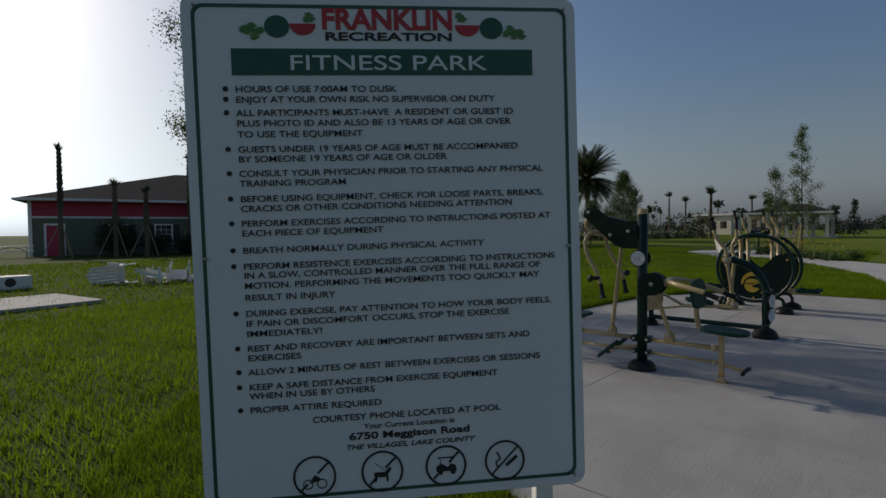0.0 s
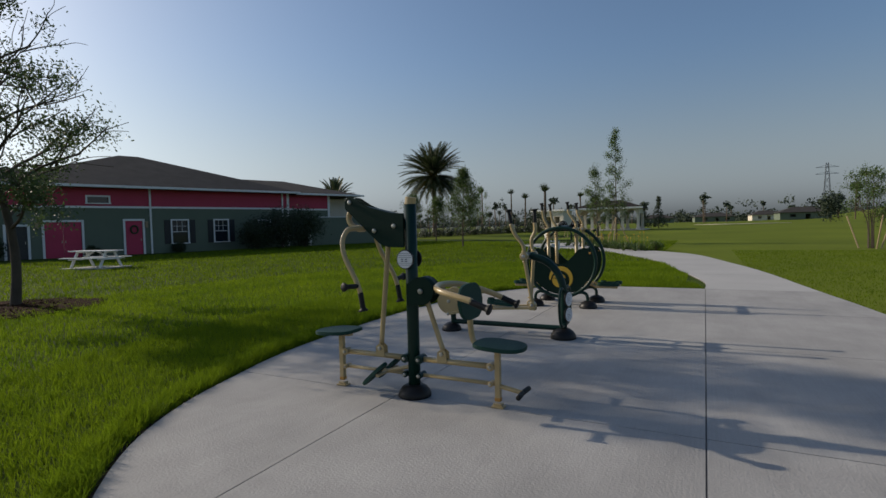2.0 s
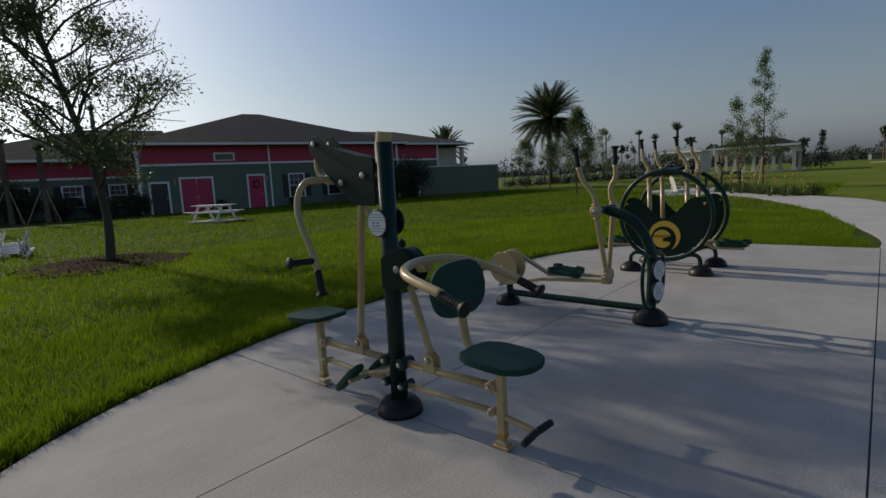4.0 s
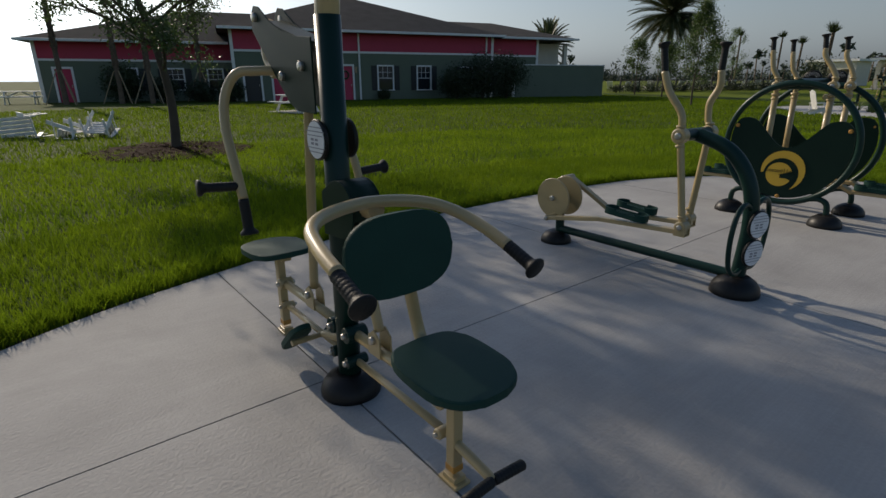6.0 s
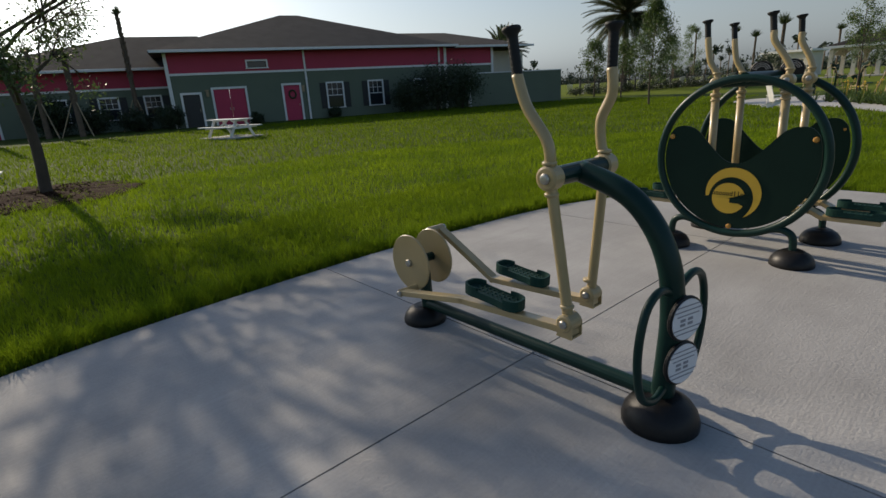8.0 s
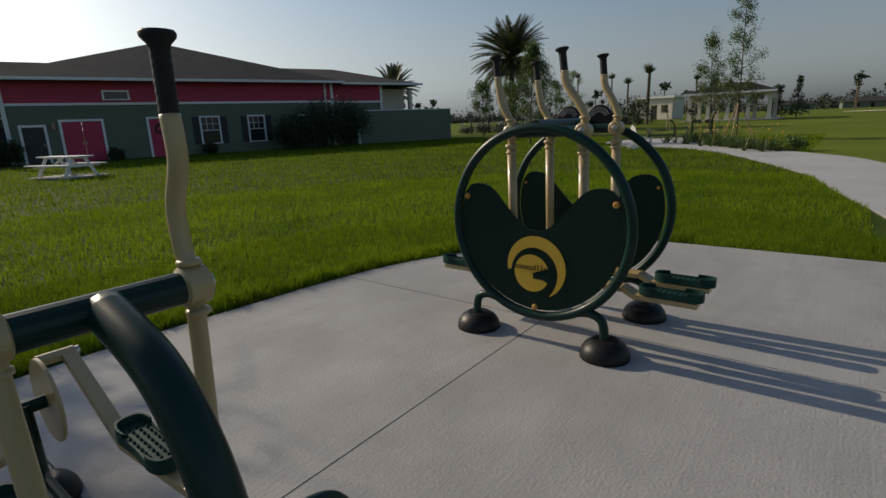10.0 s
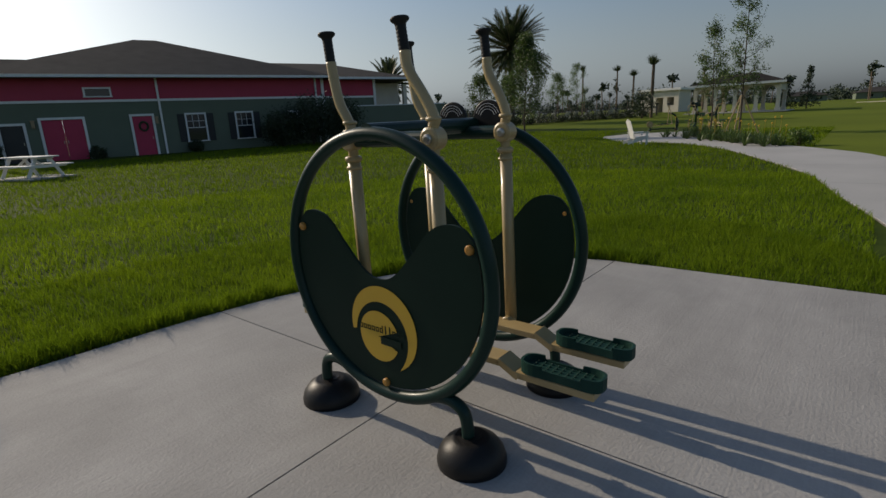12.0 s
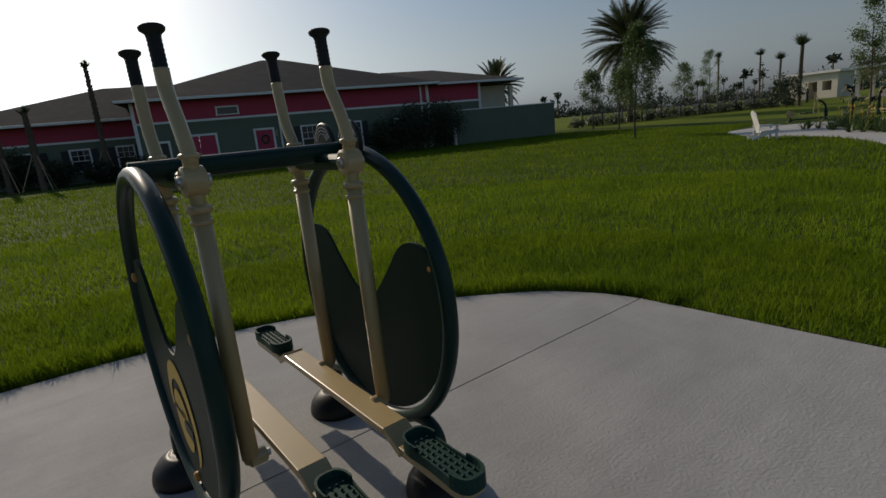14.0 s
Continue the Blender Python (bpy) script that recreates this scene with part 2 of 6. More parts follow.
def smooth_line(pts, steps=6, closed=False):
    """A Catmull-Rom line through the points."""
    p = [Vector(q) for q in pts]
    n, out = len(p), []
    for i in range(n if closed else n - 1):
        a, b, c, d = (p[(i + k) % n] if closed else p[min(max(i + k, 0), n - 1)] for k in (-1, 0, 1, 2))
        for k in range(steps):
            t = k / steps
            out.append(0.5 * (2 * b + (c - a) * t + (2 * a - 5 * b + 4 * c - d) * t * t + (3 * b - a - 3 * c + d) * t ** 3))
    return out if closed else out + [p[-1]]


def tube(bm, pts, r, sides=12, steps=6, closed=False, smooth=True):
    """A round tube along a smooth line; r is one radius, or one for each end."""
    line = smooth_line(pts, steps, closed) if smooth else [Vector(q) for q in pts]
    n, rings = len(line), []
    r0, r1 = r if isinstance(r, tuple) else (r, r)
    up = None
    for i, q in enumerate(line):
        d = (line[(i + 1) % n] - line[i - 1]) if closed else (line[min(i + 1, n - 1)] - line[max(i - 1, 0)])
        d.normalize()
        if up is None:
            up = d.orthogonal().normalized()
        up = (up - d * up.dot(d)).normalized()
        side = d.cross(up)
        rr = r0 + (r1 - r0) * i / max(n - 1, 1)
        rings.append([bm.verts.new(q + (up * math.cos(a) + side * math.sin(a)) * rr) for a in (2 * math.pi * k / sides for k in range(sides))])
    for i in range(n if closed else n - 1):
        a, b = rings[i], rings[(i + 1) % n]
        off = 0
        if closed and i == n - 1:
            off = min(range(sides), key=lambda k: (a[0].co - b[k].co).length)
        for k in range(sides):
            bm.faces.new((a[k], a[(k + 1) % sides], b[(k + 1 + off) % sides], b[(k + off) % sides]))
    if not closed:
        bm.faces.new(rings[0][::-1])
        bm.faces.new(rings[-1])
    return bm


def rod(bm, a, b, r, sides=12):
    return tube(bm, [a, b], r, sides, smooth=False)


def lathe(bm, profile, m=None, sides=24):
    """Turns a profile of (radius, height) round the z axis."""
    m = m or Matrix()
    rings = [[bm.verts.new(m @ Vector((r * math.cos(a), r * math.sin(a), z))) for a in (2 * math.pi * k / sides for k in range(sides))] for r, z in profile]
    for a, b in zip(rings, rings[1:]):
        for k in range(sides):
            bm.faces.new((a[k], a[(k + 1) % sides], b[(k + 1) % sides], b[k]))
    bm.faces.new(rings[0][::-1])
    bm.faces.new(rings[-1])
    return bm


def plate(bm, outline, thick, m=None, bevel=0.0):
    """A flat outline (x, y) given a thickness along z, centred."""
    m = m or Matrix()
    lo = [bm.verts.new(m @ Vector((x, y, -thick / 2))) for x, y in outline]
    hi = [bm.verts.new(m @ Vector((x, y, thick / 2))) for x, y in outline]
    f0, f1 = bm.faces.new(lo[::-1]), bm.faces.new(hi)
    n = len(lo)
    for i in range(n):
        bm.faces.new((lo[i], lo[(i + 1) % n], hi[(i + 1) % n], hi[i]))
    if bevel:
        bmesh.ops.bevel(bm, geom=list(f0.edges) + list(f1.edges), offset=bevel, segments=2, affect="EDGES", profile=0.5)
    return bm


UPRIGHT = Matrix(((1, 0, 0, 0), (0, 0, -1, 0), (0, 1, 0, 0), (0, 0, 0, 1)))
FACE_X = Matrix(((0, 0, 1, 0), (1, 0, 0, 0), (0, 1, 0, 0), (0, 0, 0, 1)))


def at_xz(y, x=0, z=0):
    """Takes a flat outline to the upright plane of that y; its front looks to -y."""
    return Matrix.Translation((x, y, z)) @ UPRIGHT


def raw(name, verts, faces, mat, parent=None):
    me = bpy.data.meshes.new(name)
    me.from_pydata(verts, [], faces)
    me.materials.append(mat)
    ob = new(name, me)
    if parent:
        ob.parent = parent
    return ob


# ---- ground ----
def lawn_height(x, y):
    """The lawn lies level with the slab and rises a little towards the club building and the far course."""
    z = -0.035
    d = max(0.0, -x - 8 + 0.12 * (y - 20))
    z += 0.25 * min(1.0, d / 24.0) ** 1.5
    if y > 45:
        z += 0.55 * min(1.0, (y - 45) / 40)
    hx, hy = (x - 125) / 55, (y - 310) / 90
    z += 12 * math.exp(-(hx * hx + hy * hy))
    if x > 5:
        z += 0.12 * math.sin(x * 0.11) * math.sin(y * 0.09 + 1) * min(1, (x - 5) / 15)
    return z


SLAB_EDGE = [(2.4, 0.2), (0.9, 2.15), (-0.55, 3.05), (-1.35, 3.45), (-2.17, 4.06), (-2.9, 4.78), (-3.38, 5.58), (-3.7, 6.5), (-3.92, 7.3), (-4.05, 8.2), (-4.14, 9.6), (-4.15, 10.7),
             (-4.1, 11.5), (-4.03, 12.4), (-3.85, 13.3), (-3.42, 14.25), (-3.0, 14.85), (-2.5, 15.42), (-2.05, 15.7), (-1.66, 15.8)]
PATH_LEFT = [(0.94, 15.87), (0.93, 17.3), (0.55, 19.3), (0.08, 21.3), (-0.55, 24.3), (-1.6, 27.1), (-2.9, 30.2), (-4.3, 33.0), (-6.3, 35.3), (-8.9, 36.6), (-11.6, 40.5), (-12.6, 47.0), (-12.2, 55.0)]
PATH_RIGHT = [(-6.0, 55.5), (-5.6, 49.0), (-6.6, 42.0), (-5.4, 37.6), (-2.7, 34.4), (-0.85, 32.0), (0.6, 29.4), (1.75, 24.5), (2.5, 20.8), (3.1, 16.3), (3.5, 13.4), (3.7, 11.0), (3.85, 8.0), (3.9, 4.0), (3.9, -6.0), (3.0, -9.0)]


def flat(pts):
    return [(p.x, p.y) for p in smooth_line([(x, y, 0) for x, y in pts], 6)]


SLAB = flat(SLAB_EDGE)
PAVED = [(3.0, -3.0)] + SLAB + flat(PATH_LEFT) + flat(PATH_RIGHT)
PV = np.array(PAVED)


def on_paving(x, y):
    """Whether points lie on the concrete."""
    x, y = np.asarray(x, float), np.asarray(y, float)
    inside = np.zeros(x.shape, bool)
    x0, y0 = PV[:, 0], PV[:, 1]
    x1, y1 = np.roll(x0, -1), np.roll(y0, -1)
    for a, b, c, d in zip(x0, y0, x1, y1):
        if b != d:
            inside ^= ((b > y) != (d > y)) & (x < (c - a) * (y - b) / (d - b) + a)
    return inside


MID_Y = [-20.0, 15.0, 21.0, 27.0, 32.0, 37.0, 45.0, 52.0]
MID_X = [3.0, 2.6, 1.3, 0.2, -1.6, -6.2, -8.9, -8.9]


def ground_sheet():
    """One sheet from underfoot to the horizon, finer near the walk."""
    def axis(lo, hi, fine_lo, fine_hi):
        a = list(np.arange(fine_lo, fine_hi, 2.0))
        s, v = 2.0, fine_hi
        while v < hi:
            a.append(v); s *= 1.18; v += s
        s, v = 2.0, fine_lo
        while v > lo:
            s *= 1.18; v -= s; a.insert(0, v)
        return a
    xs, ys = axis(-1500, 1500, -50, 40), axis(-900, 2500, -14, 70)
    verts = [(x, y, lawn_height(x, y)) for y in ys for x in xs]
    w = len(xs)
    faces = [(j * w + i, j * w + i + 1, (j + 1) * w + i + 1, (j + 1) * w + i) for j in range(len(ys) - 1) for i in range(w - 1)]
    ob = raw("ground", verts, faces, M_SOIL)
    ob.data.materials.append(M_FAIR)
    ob.data.shade_smooth()
    for f in ob.data.polygons:
        c = f.center
        f.material_index = 1 if (c.y > 52 or c.x > float(np.interp(c.y, MID_Y, MID_X))) else 0
    tagged(ob, "mown green turf reaching to the golf course", "ground", kind="structure")


def clip(poly, axis, at, keep):
    """The part of an outline on one side of a line."""
    out = []
    for p, q in zip(poly, poly[1:] + poly[:1]):
        a, b = (p[axis] - at) * keep, (q[axis] - at) * keep
        if a >= 0:
            out.append(p)
        if (a >= 0) != (b >= 0):
            k = a / (a - b)
            out.append((p[0] + (q[0] - p[0]) * k, p[1] + (q[1] - p[1]) * k))
    return out


def paving():
    """The slab is cast in bays with sawn joints; each bay is a piece of the pavement."""
    bm = bmesh.new()
    plate(bm, PAVED, 0.1, Matrix.Translation((0, 0, -0.062)))
    bed = part("pavement", bm, M_JOINT)
    tagged(bed, "pale broom-finished concrete fitness pad and curving path", "pavement", kind="structure")
    cuts_x, cuts_y = [-1.66, 0.95], [0.6, 3.6, 6.6, 9.65, 12.65, 15.86, 19.5, 23.0, 26.5, 30.0, 33.5, 37.0, 41.0, 45.0, 50.0]
    gap = 0.005
    xs, ys = [-14.0] + cuts_x + [5.0], [-10.0] + cuts_y + [58.0]
    for j in range(len(ys) - 1):
        cols = list(zip(xs, xs[1:])) if ys[j] < 15.5 else [(-14.0, 5.0)]
        for xa, xb in cols:
            poly = PAVED
            for axis, at, keep in ((0, xa + gap, 1), (0, xb - gap, -1), (1, ys[j] + gap, 1), (1, ys[j + 1] - gap, -1)):
                poly = clip(poly, axis, at, keep)
            if len(poly) < 3:
                continue
            b2 = bmesh.new()
            plate(b2, poly, 0.02, Matrix.Translation((0, 0, -0.01)))
            part("concrete_bay", b2, M_CONC if ys[j] < 15.5 else M_PATH, bed)


def blades(name, n, x0, x1, y0, y1, h0, h1, w, seed, keep, label):
    """Grass as one object: thin bent blades standing on the lawn."""
    rng = np.random.default_rng(seed)
    x, y = rng.uniform(x0, x1, n), rng.uniform(y0, y1, n)
    ok = keep(x, y) & ~on_paving(x, y)
    x, y = x[ok], y[ok]
    n = len(x)
    z = np.array([lawn_height(a, b) for a, b in zip(x, y)])
    tuft = np.sin(x * 11.3 + 3 * np.sin(y * 5.1)) * np.sin(y * 12.7 + 2.5 * np.sin(x * 6.3)) + 0.7 * np.sin(x * 29 + 4 * np.sin(y * 17)) * np.sin(y * 31 + 3 * np.sin(x * 19))
    h, a, lean = rng.uniform(h0, h1, n) * (1 + 0.38 * tuft), rng.uniform(0, 2 * np.pi, n), rng.uniform(0.1, 0.9, n)
    la = rng.uniform(0, 2 * np.pi, n)
    ww = w * rng.uniform(0.6, 1.3, n)
    dx, dy = np.cos(a) * ww, np.sin(a) * ww
    lx, ly = np.cos(la) * lean * h, np.sin(la) * lean * h
    v = np.empty((n, 5, 3))
    v[:, 0] = np.c_[x - dx, y - dy, z]
    v[:, 1] = np.c_[x + dx, y + dy, z]
    v[:, 2] = np.c_[x + dx * 0.7 + lx * 0.35, y + dy * 0.7 + ly * 0.35, z + h * 0.6]
    v[:, 3] = np.c_[x - dx * 0.7 + lx * 0.35, y - dy * 0.7 + ly * 0.35, z + h * 0.6]
    v[:, 4] = np.c_[x + lx, y + ly, z + h]
    base = np.arange(n)[:, None] * 5
    me = bpy.data.meshes.new(name)
    me.vertices.add(n * 5)
    me.vertices.foreach_set("co", v.ravel())
    loops = np.concatenate([base + np.array([[0, 1, 2, 3]]), base + np.array([[3, 2, 4]])], axis=1)
    me.loops.add(n * 7)
    me.loops.foreach_set("vertex_index", loops.ravel().astype(np.int32))
    me.polygons.add(n * 2)
    starts = (np.arange(n)[:, None] * 7 + np.array([[0, 4]])).ravel()
    me.polygons.foreach_set("loop_start", starts.astype(np.int32))
    me.polygons.foreach_set("loop_total", np.tile([4, 3], n).astype(np.int32))
    me.update(calc_edges=True)
    me.materials.append(M_BLADE)
    ob = new(name, me)
    return tagged(ob, label, "grass", kind="stuff")


EDGE = np.array([(a[0] + (b[0] - a[0]) * k, a[1] + (b[1] - a[1]) * k) for a, b in zip(SLAB, SLAB[1:]) for k in (0.0, 0.5)])


def near_edge(x, y, lo, hi):
    d = np.full(x.shape, 1e9)
    for ex, ey in EDGE:
        d = np.minimum(d, np.hypot(x - ex, y - ey))
    return (d >= lo) & (d < hi)


def soil_edge():
    """The bare strip of soil between the slab and the turf, crumbly and uneven."""
    rng = np.random.default_rng(77)
    line = [Vector((x, y, 0)) for x, y in SLAB + [(-0.4, 15.84), (0.8, 15.86)]]
    V, F = [], []
    for i, p in enumerate(line):
        d = (line[min(i + 1, len(line) - 1)] - line[max(i - 1, 0)]).normalized()
        side = Vector((-d.y, d.x, 0))
        w = rng.uniform(0.07, 0.15)
        for q, z in ((-0.01, -0.016), (0.03, -0.02 + rng.normal(0, 0.004)), (w, -0.024 + rng.normal(0, 0.003))):
            c = p + side * q
            V.append((c.x, c.y, z))
        if i:
            b = 3 * i
            F += [(b - 3, b, b + 1, b - 2), (b - 2, b + 1, b + 2, b - 1)]
    tagged(raw("soil_edge", V, F, M_DIRT), "dark bare soil along the edge of the slab", "soil", kind="structure")


ground_sheet()
paving()
soil_edge()

blades("lawn_grass", 520000, -9.5, 1.2, 1.5, 21.0, 0.05, 0.11, 0.0032, 1, lambda x, y: near_edge(x, y, 0.05, 2.6), "dense bright green lawn grass along the slab")
blades("lawn_grass", 320000, -16.0, 0.5, -2.0, 28.0, 0.05, 0.11, 0.006, 2, lambda x, y: near_edge(x, y, 2.5, 9.0), "bright green lawn grass")
blades("lawn_grass", 200000, -32.0, -1.0, -12.0, 48.0, 0.05, 0.12, 0.013, 3, lambda x, y: near_edge(x, y, 8.8, 60.0) & (x > -31), "bright green lawn grass")
blades("edge_grass", 700000, -5.5, 1.2, 1.5, 17.0, 0.08, 0.17, 0.0035, 5, lambda x, y: near_edge(x, y, 0.05, 0.30), "longer grass fringe overhanging the slab edge")


# ---- exercise machines ----
def dome(parent, x, y, r, h):
    bm = bmesh.new()
    prof = [(r, 0), (r * 1.0, h * 0.18), (r * 0.93, h * 0.45), (r * 0.78, h * 0.7), (r * 0.55, h * 0.88), (r * 0.42, h * 0.95), (r * 0.40, h * 0.93), (r * 0.33, h), (0.31 * r, h * 0.985), (r * 0.2, h * 1.02)]
    lathe(bm, prof, Matrix.Translation((x, y, 0)), 28)
    return part("base_dome", bm, M_DOME, parent, "black plastic anchor dome", smooth=True)


def bolt(parent, p, axis="y", r=0.018, mat=None, name="bolt"):
    bm = bmesh.new()
    turn = {"y": pose(0, 0, 0, 90), "-y": pose(0, 0, 0, 90), "x": pose(0, 0, 0, 0, 90), "z": Matrix()}[axis]
    lathe(bm, [(r, -0.014), (r, 0.008), (r * 0.8, 0.014), (r * 0.45, 0.016), (r * 0.4, 0.010)][:4], Matrix.Translation(p) @ turn, 14)
    return part(name, bm, mat or M_STEEL, parent)


def grip(parent, a, b, r=0.019, cap=True):
    """A ribbed black rubber grip with a flared end."""
    a, b = Vector(a), Vector(b)
    d = b - a
    m = Matrix.Translation(a) @ d.to_track_quat("Z", "Y").to_matrix().to_4x4()
    n, prof = d.length, []
    prof.append((r * 1.1, 0))
    for k in range(7):
        z = n * (0.06 + 0.105 * k)
        prof += [(r * 1.15, z), (r * 1.22, z + n * 0.03), (r * 1.15, z + n * 0.06)]
    if cap:
        prof += [(r * 1.3, n * 0.84), (r * 2.0, n * 0.92), (r * 2.1, n * 0.97), (r * 1.9, n)]
    else:
        prof += [(r * 1.2, n * 0.95), (r * 0.9, n)]
    bm = bmesh.new()
    lathe(bm, prof, m, 16)
    return part("grip", bm, M_RUB, parent, "black rubber hand grip", smooth=True)


def info_disc(parent, p, normal, r, mat=None):
    """A round instruction plate: dark backing, white face with bars of small print."""
    n = Vector(normal).normalized()
    m = Matrix.Translation(p) @ n.to_track_quat("Z", "Y").to_matrix().to_4x4()
    bm = bmesh.new()
    lathe(bm, [(r * 0.96, -0.012), (r, -0.006), (r, 0.004), (r * 0.95, 0.008)], m, 32)
    disc = part("instruction_disc", bm, M_DOME, parent, "round instruction plate")
    if mat:
        bm = bmesh.new()
        lathe(bm, [(r * 0.9, 0.008), (r * 0.9, 0.0115)], m, 32)
        part("label_face", bm, mat, disc, "white printed face")
        bm = bmesh.new()
        for k in range(7):
            y = r * (0.62 - 0.2 * k)
            w = 2 * math.sqrt(max(0.01, (0.8 * r) ** 2 - y * y)) * (0.9 if k % 2 else 0.7)
            if k in (3, 4):
                for s in (-0.3, 0.15):
                    box(bm, (s * r, y, 0.0125), (0.3 * r, 0.12 * r, 0.001), m)
            else:
                box(bm, (0, y, 0.0125), (w, 0.045 * r, 0.001), m)
        part("small_print", bm, M_PRINT, disc, "grey unreadable small print")
    return disc


def clevis(parent, p, r=0.035, w=0.07, axis="y"):
    """A pivot: round tan hub with a bolt at both ends."""
    bm = bmesh.new()
    turn = pose(0, 0, 0, 90) if axis == "y" else pose(0, 0, 0, 0, 90)
    lathe(bm, [(r * 0.8, -w / 2), (r, -w / 2 + 0.006), (r, w / 2 - 0.006), (r * 0.8, w / 2)], Matrix.Translation(p) @ turn, 20)
    ob = part("pivot_hub", bm, M_TAN, parent)
    for s in (-1, 1):
        off = Vector((0, s * (w / 2), 0)) if axis == "y" else Vector((s * (w / 2), 0, 0))
        bolt(ob, Vector(p) + off, axis, r * 0.45)
    return ob


def foot_plate(parent, x, y, z, length=0.38, tilt=0.0):
    """A green moulded foot tray with a rim and rows of knobs, its toe towards +x."""
    m = pose(x, y, z, 0, -tilt, 0)
    hl, hw = length / 2, 0.068
    out = [(hl * math.copysign(abs(math.cos(a)) ** 0.55, math.cos(a)), hw * (1 - 0.18 * math.exp(-((math.cos(a)) * 3) ** 2)) * math.copysign(abs(math.sin(a)) ** 0.6, math.sin(a))) for a in (2 * math.pi * k / 32 for k in range(32))]
    bm = bmesh.new()
    plate(bm, out, 0.03, m)
    n = len(out)
    for i in range(n):
        (xa, ya), (xb, yb) = out[i], out[(i + 1) % n]
        h = 0.03 if abs(xa) > hl * 0.5 else 0.012
        v = [bm.verts.new(m @ Vector(q)) for q in ((xa, ya, 0.014), (xb, yb, 0.014), (xb, yb, 0.014 + h), (xa, ya, 0.014 + h), (xa * 0.92, ya * 0.86, 0.014), (xb * 0.92, yb * 0.86, 0.014), (xb * 0.94, yb * 0.88, 0.014 + h), (xa * 0.94, ya * 0.88, 0.014 + h))]
        for f in ((0, 1, 2, 3), (5, 4, 7, 6), (3, 2, 6, 7)):
            bm.faces.new([v[k] for k in f])
    for i in range(9):
        for j in range(4):
            c = m @ Vector((-hl * 0.68 + i * hl * 0.17, -0.038 + j * 0.0253, 0.0185))
            bmesh.ops.create_icosphere(bm, subdivisions=1, radius=0.0065, matrix=Matrix.Translation(c))
    return part("foot_plate", bm, M_SEAT, parent, "green foot tray with knobbed tread")


def press_machine():
    """Back-to-back pull-down and chest press on one post."""
    t = thing("press_machine", (-1.5, 6.63, 0), "green and tan steel pull-down and chest-press machine on concrete", "exercise machine", "outdoor exercise machines")
    dome(t, 0, 0, 0.155, 0.12)
    bm = bmesh.new()
    rod(bm, (0, 0, 0.08), (0, 0, 1.80), 0.057, 20)
    post = part("post", bm, M_GREEN, t, "dark green round post", smooth=False)
    post.data.shade_smooth()
    bm = bmesh.new()
    rod(bm, (0, 0, 1.79), (0.012, 0, 1.865), 0.052, 20)
    part("post_cap", bm, M_TAN, t, "tan cap on the post")
    # pull-down side
    out = [(-0.70, 1.78), (-0.705, 1.85), (-0.66, 1.895), (-0.60, 1.885), (-0.48, 1.81), (-0.34, 1.755), (-0.18, 1.725), (-0.04, 1.715), (-0.04, 1.40), (-0.22, 1.405), (-0.31, 1.44), (-0.45, 1.56)]
    for y in (-0.062, 0.062):
        bm = bmesh.new()
        plate(bm, out, 0.008, at_xz(y), 0.002)
        pl = part("side_plate", bm, M_PANEL, t, "dark green side plate")
        for x, z in ((-0.64, 1.84), (-0.36, 1.56), (-0.14, 1.60)):
            bolt(pl, (x, y + (0.008 if y > 0 else -0.008), z), "y", 0.022)
    bm = bmesh.new()
    box(bm, (-0.33, 0, 1.76), (0.5, 0.12, 0.006), pose(0, 0, 0, 0, 0, 0), 0)
    bmesh.ops.rotate(bm, verts=bm.verts[:], cent=(-0.33, 0, 1.76), matrix=Matrix.Rotation(radians(14), 3, "Y"))
    part("plate_spacer", bm, M_PANEL, t)
    bm = bmesh.new()
    tube(bm, [(-0.62, 0, 1.82), (-0.70, 0, 1.72), (-0.68, 0, 1.63), (-0.58, 0, 1.585)], 0.028)
    part("yoke_arm", bm, M_TAN, t, "tan curved arm", smooth=True)
    clevis(t, (-0.56, 0, 1.585), 0.035, 0.09)
    for s in (-1, 1):
        bm = bmesh.new()
        tube(bm, [(-0.50, s * 0.0, 1.585), (-0.53, s * 0.13, 1.585), (-0.56, s * 0.22, 1.57), (-0.575, s * 0.28, 1.47), (-0.53, s * 0.31, 1.32), (-0.41, s * 0.32, 1.12), (-0.36, s * 0.32, 1.0)], 0.023, 14)
        arm = part("pull_handle", bm, M_TAN, t, "tan bent pull-down handle", smooth=True)
        grip(arm, (-0.36, s * 0.32, 1.0), (-0.33, s * 0.32, 0.83), 0.021)
        grip(arm, (-0.385, s * 0.33, 1.06), (-0.40, s * 0.51, 1.07), 0.019)
    bm = bmesh.new()
    tube(bm, [(-0.25, 0, 1.43), (-0.30, 0, 1.0), (-0.36, 0, 0.46)], 0.024)
    part("link_rod", bm, M_TAN, t, smooth=True)
    # signs on the post
    info_disc(t, (-0.02, -0.075, 1.29), (0.0, -1, 0), 0.09, M_LABEL)
    info_disc(t, (-0.02, 0.075, 1.29), (0.0, 1, 0), 0.09)
    # chest press side
    hub = [(-0.02, 0.86), (-0.02, 1.06)] + [(0.13 + 0.13 * math.cos(a), 1.0 + 0.13 * math.sin(a)) for a in (radians(120 - 20 * k) for k in range(11))]
    for y in (-0.07, 0.07):
        bm = bmesh.new()
        plate(bm, hub, 0.008, at_xz(y), 0.002)
        part("hub_plate", bm, M_PANEL, t, "dark green hub plate")
        bolt(t, (0.13, y * 1.12, 1.0), "y", 0.024)
    bm = bmesh.new()
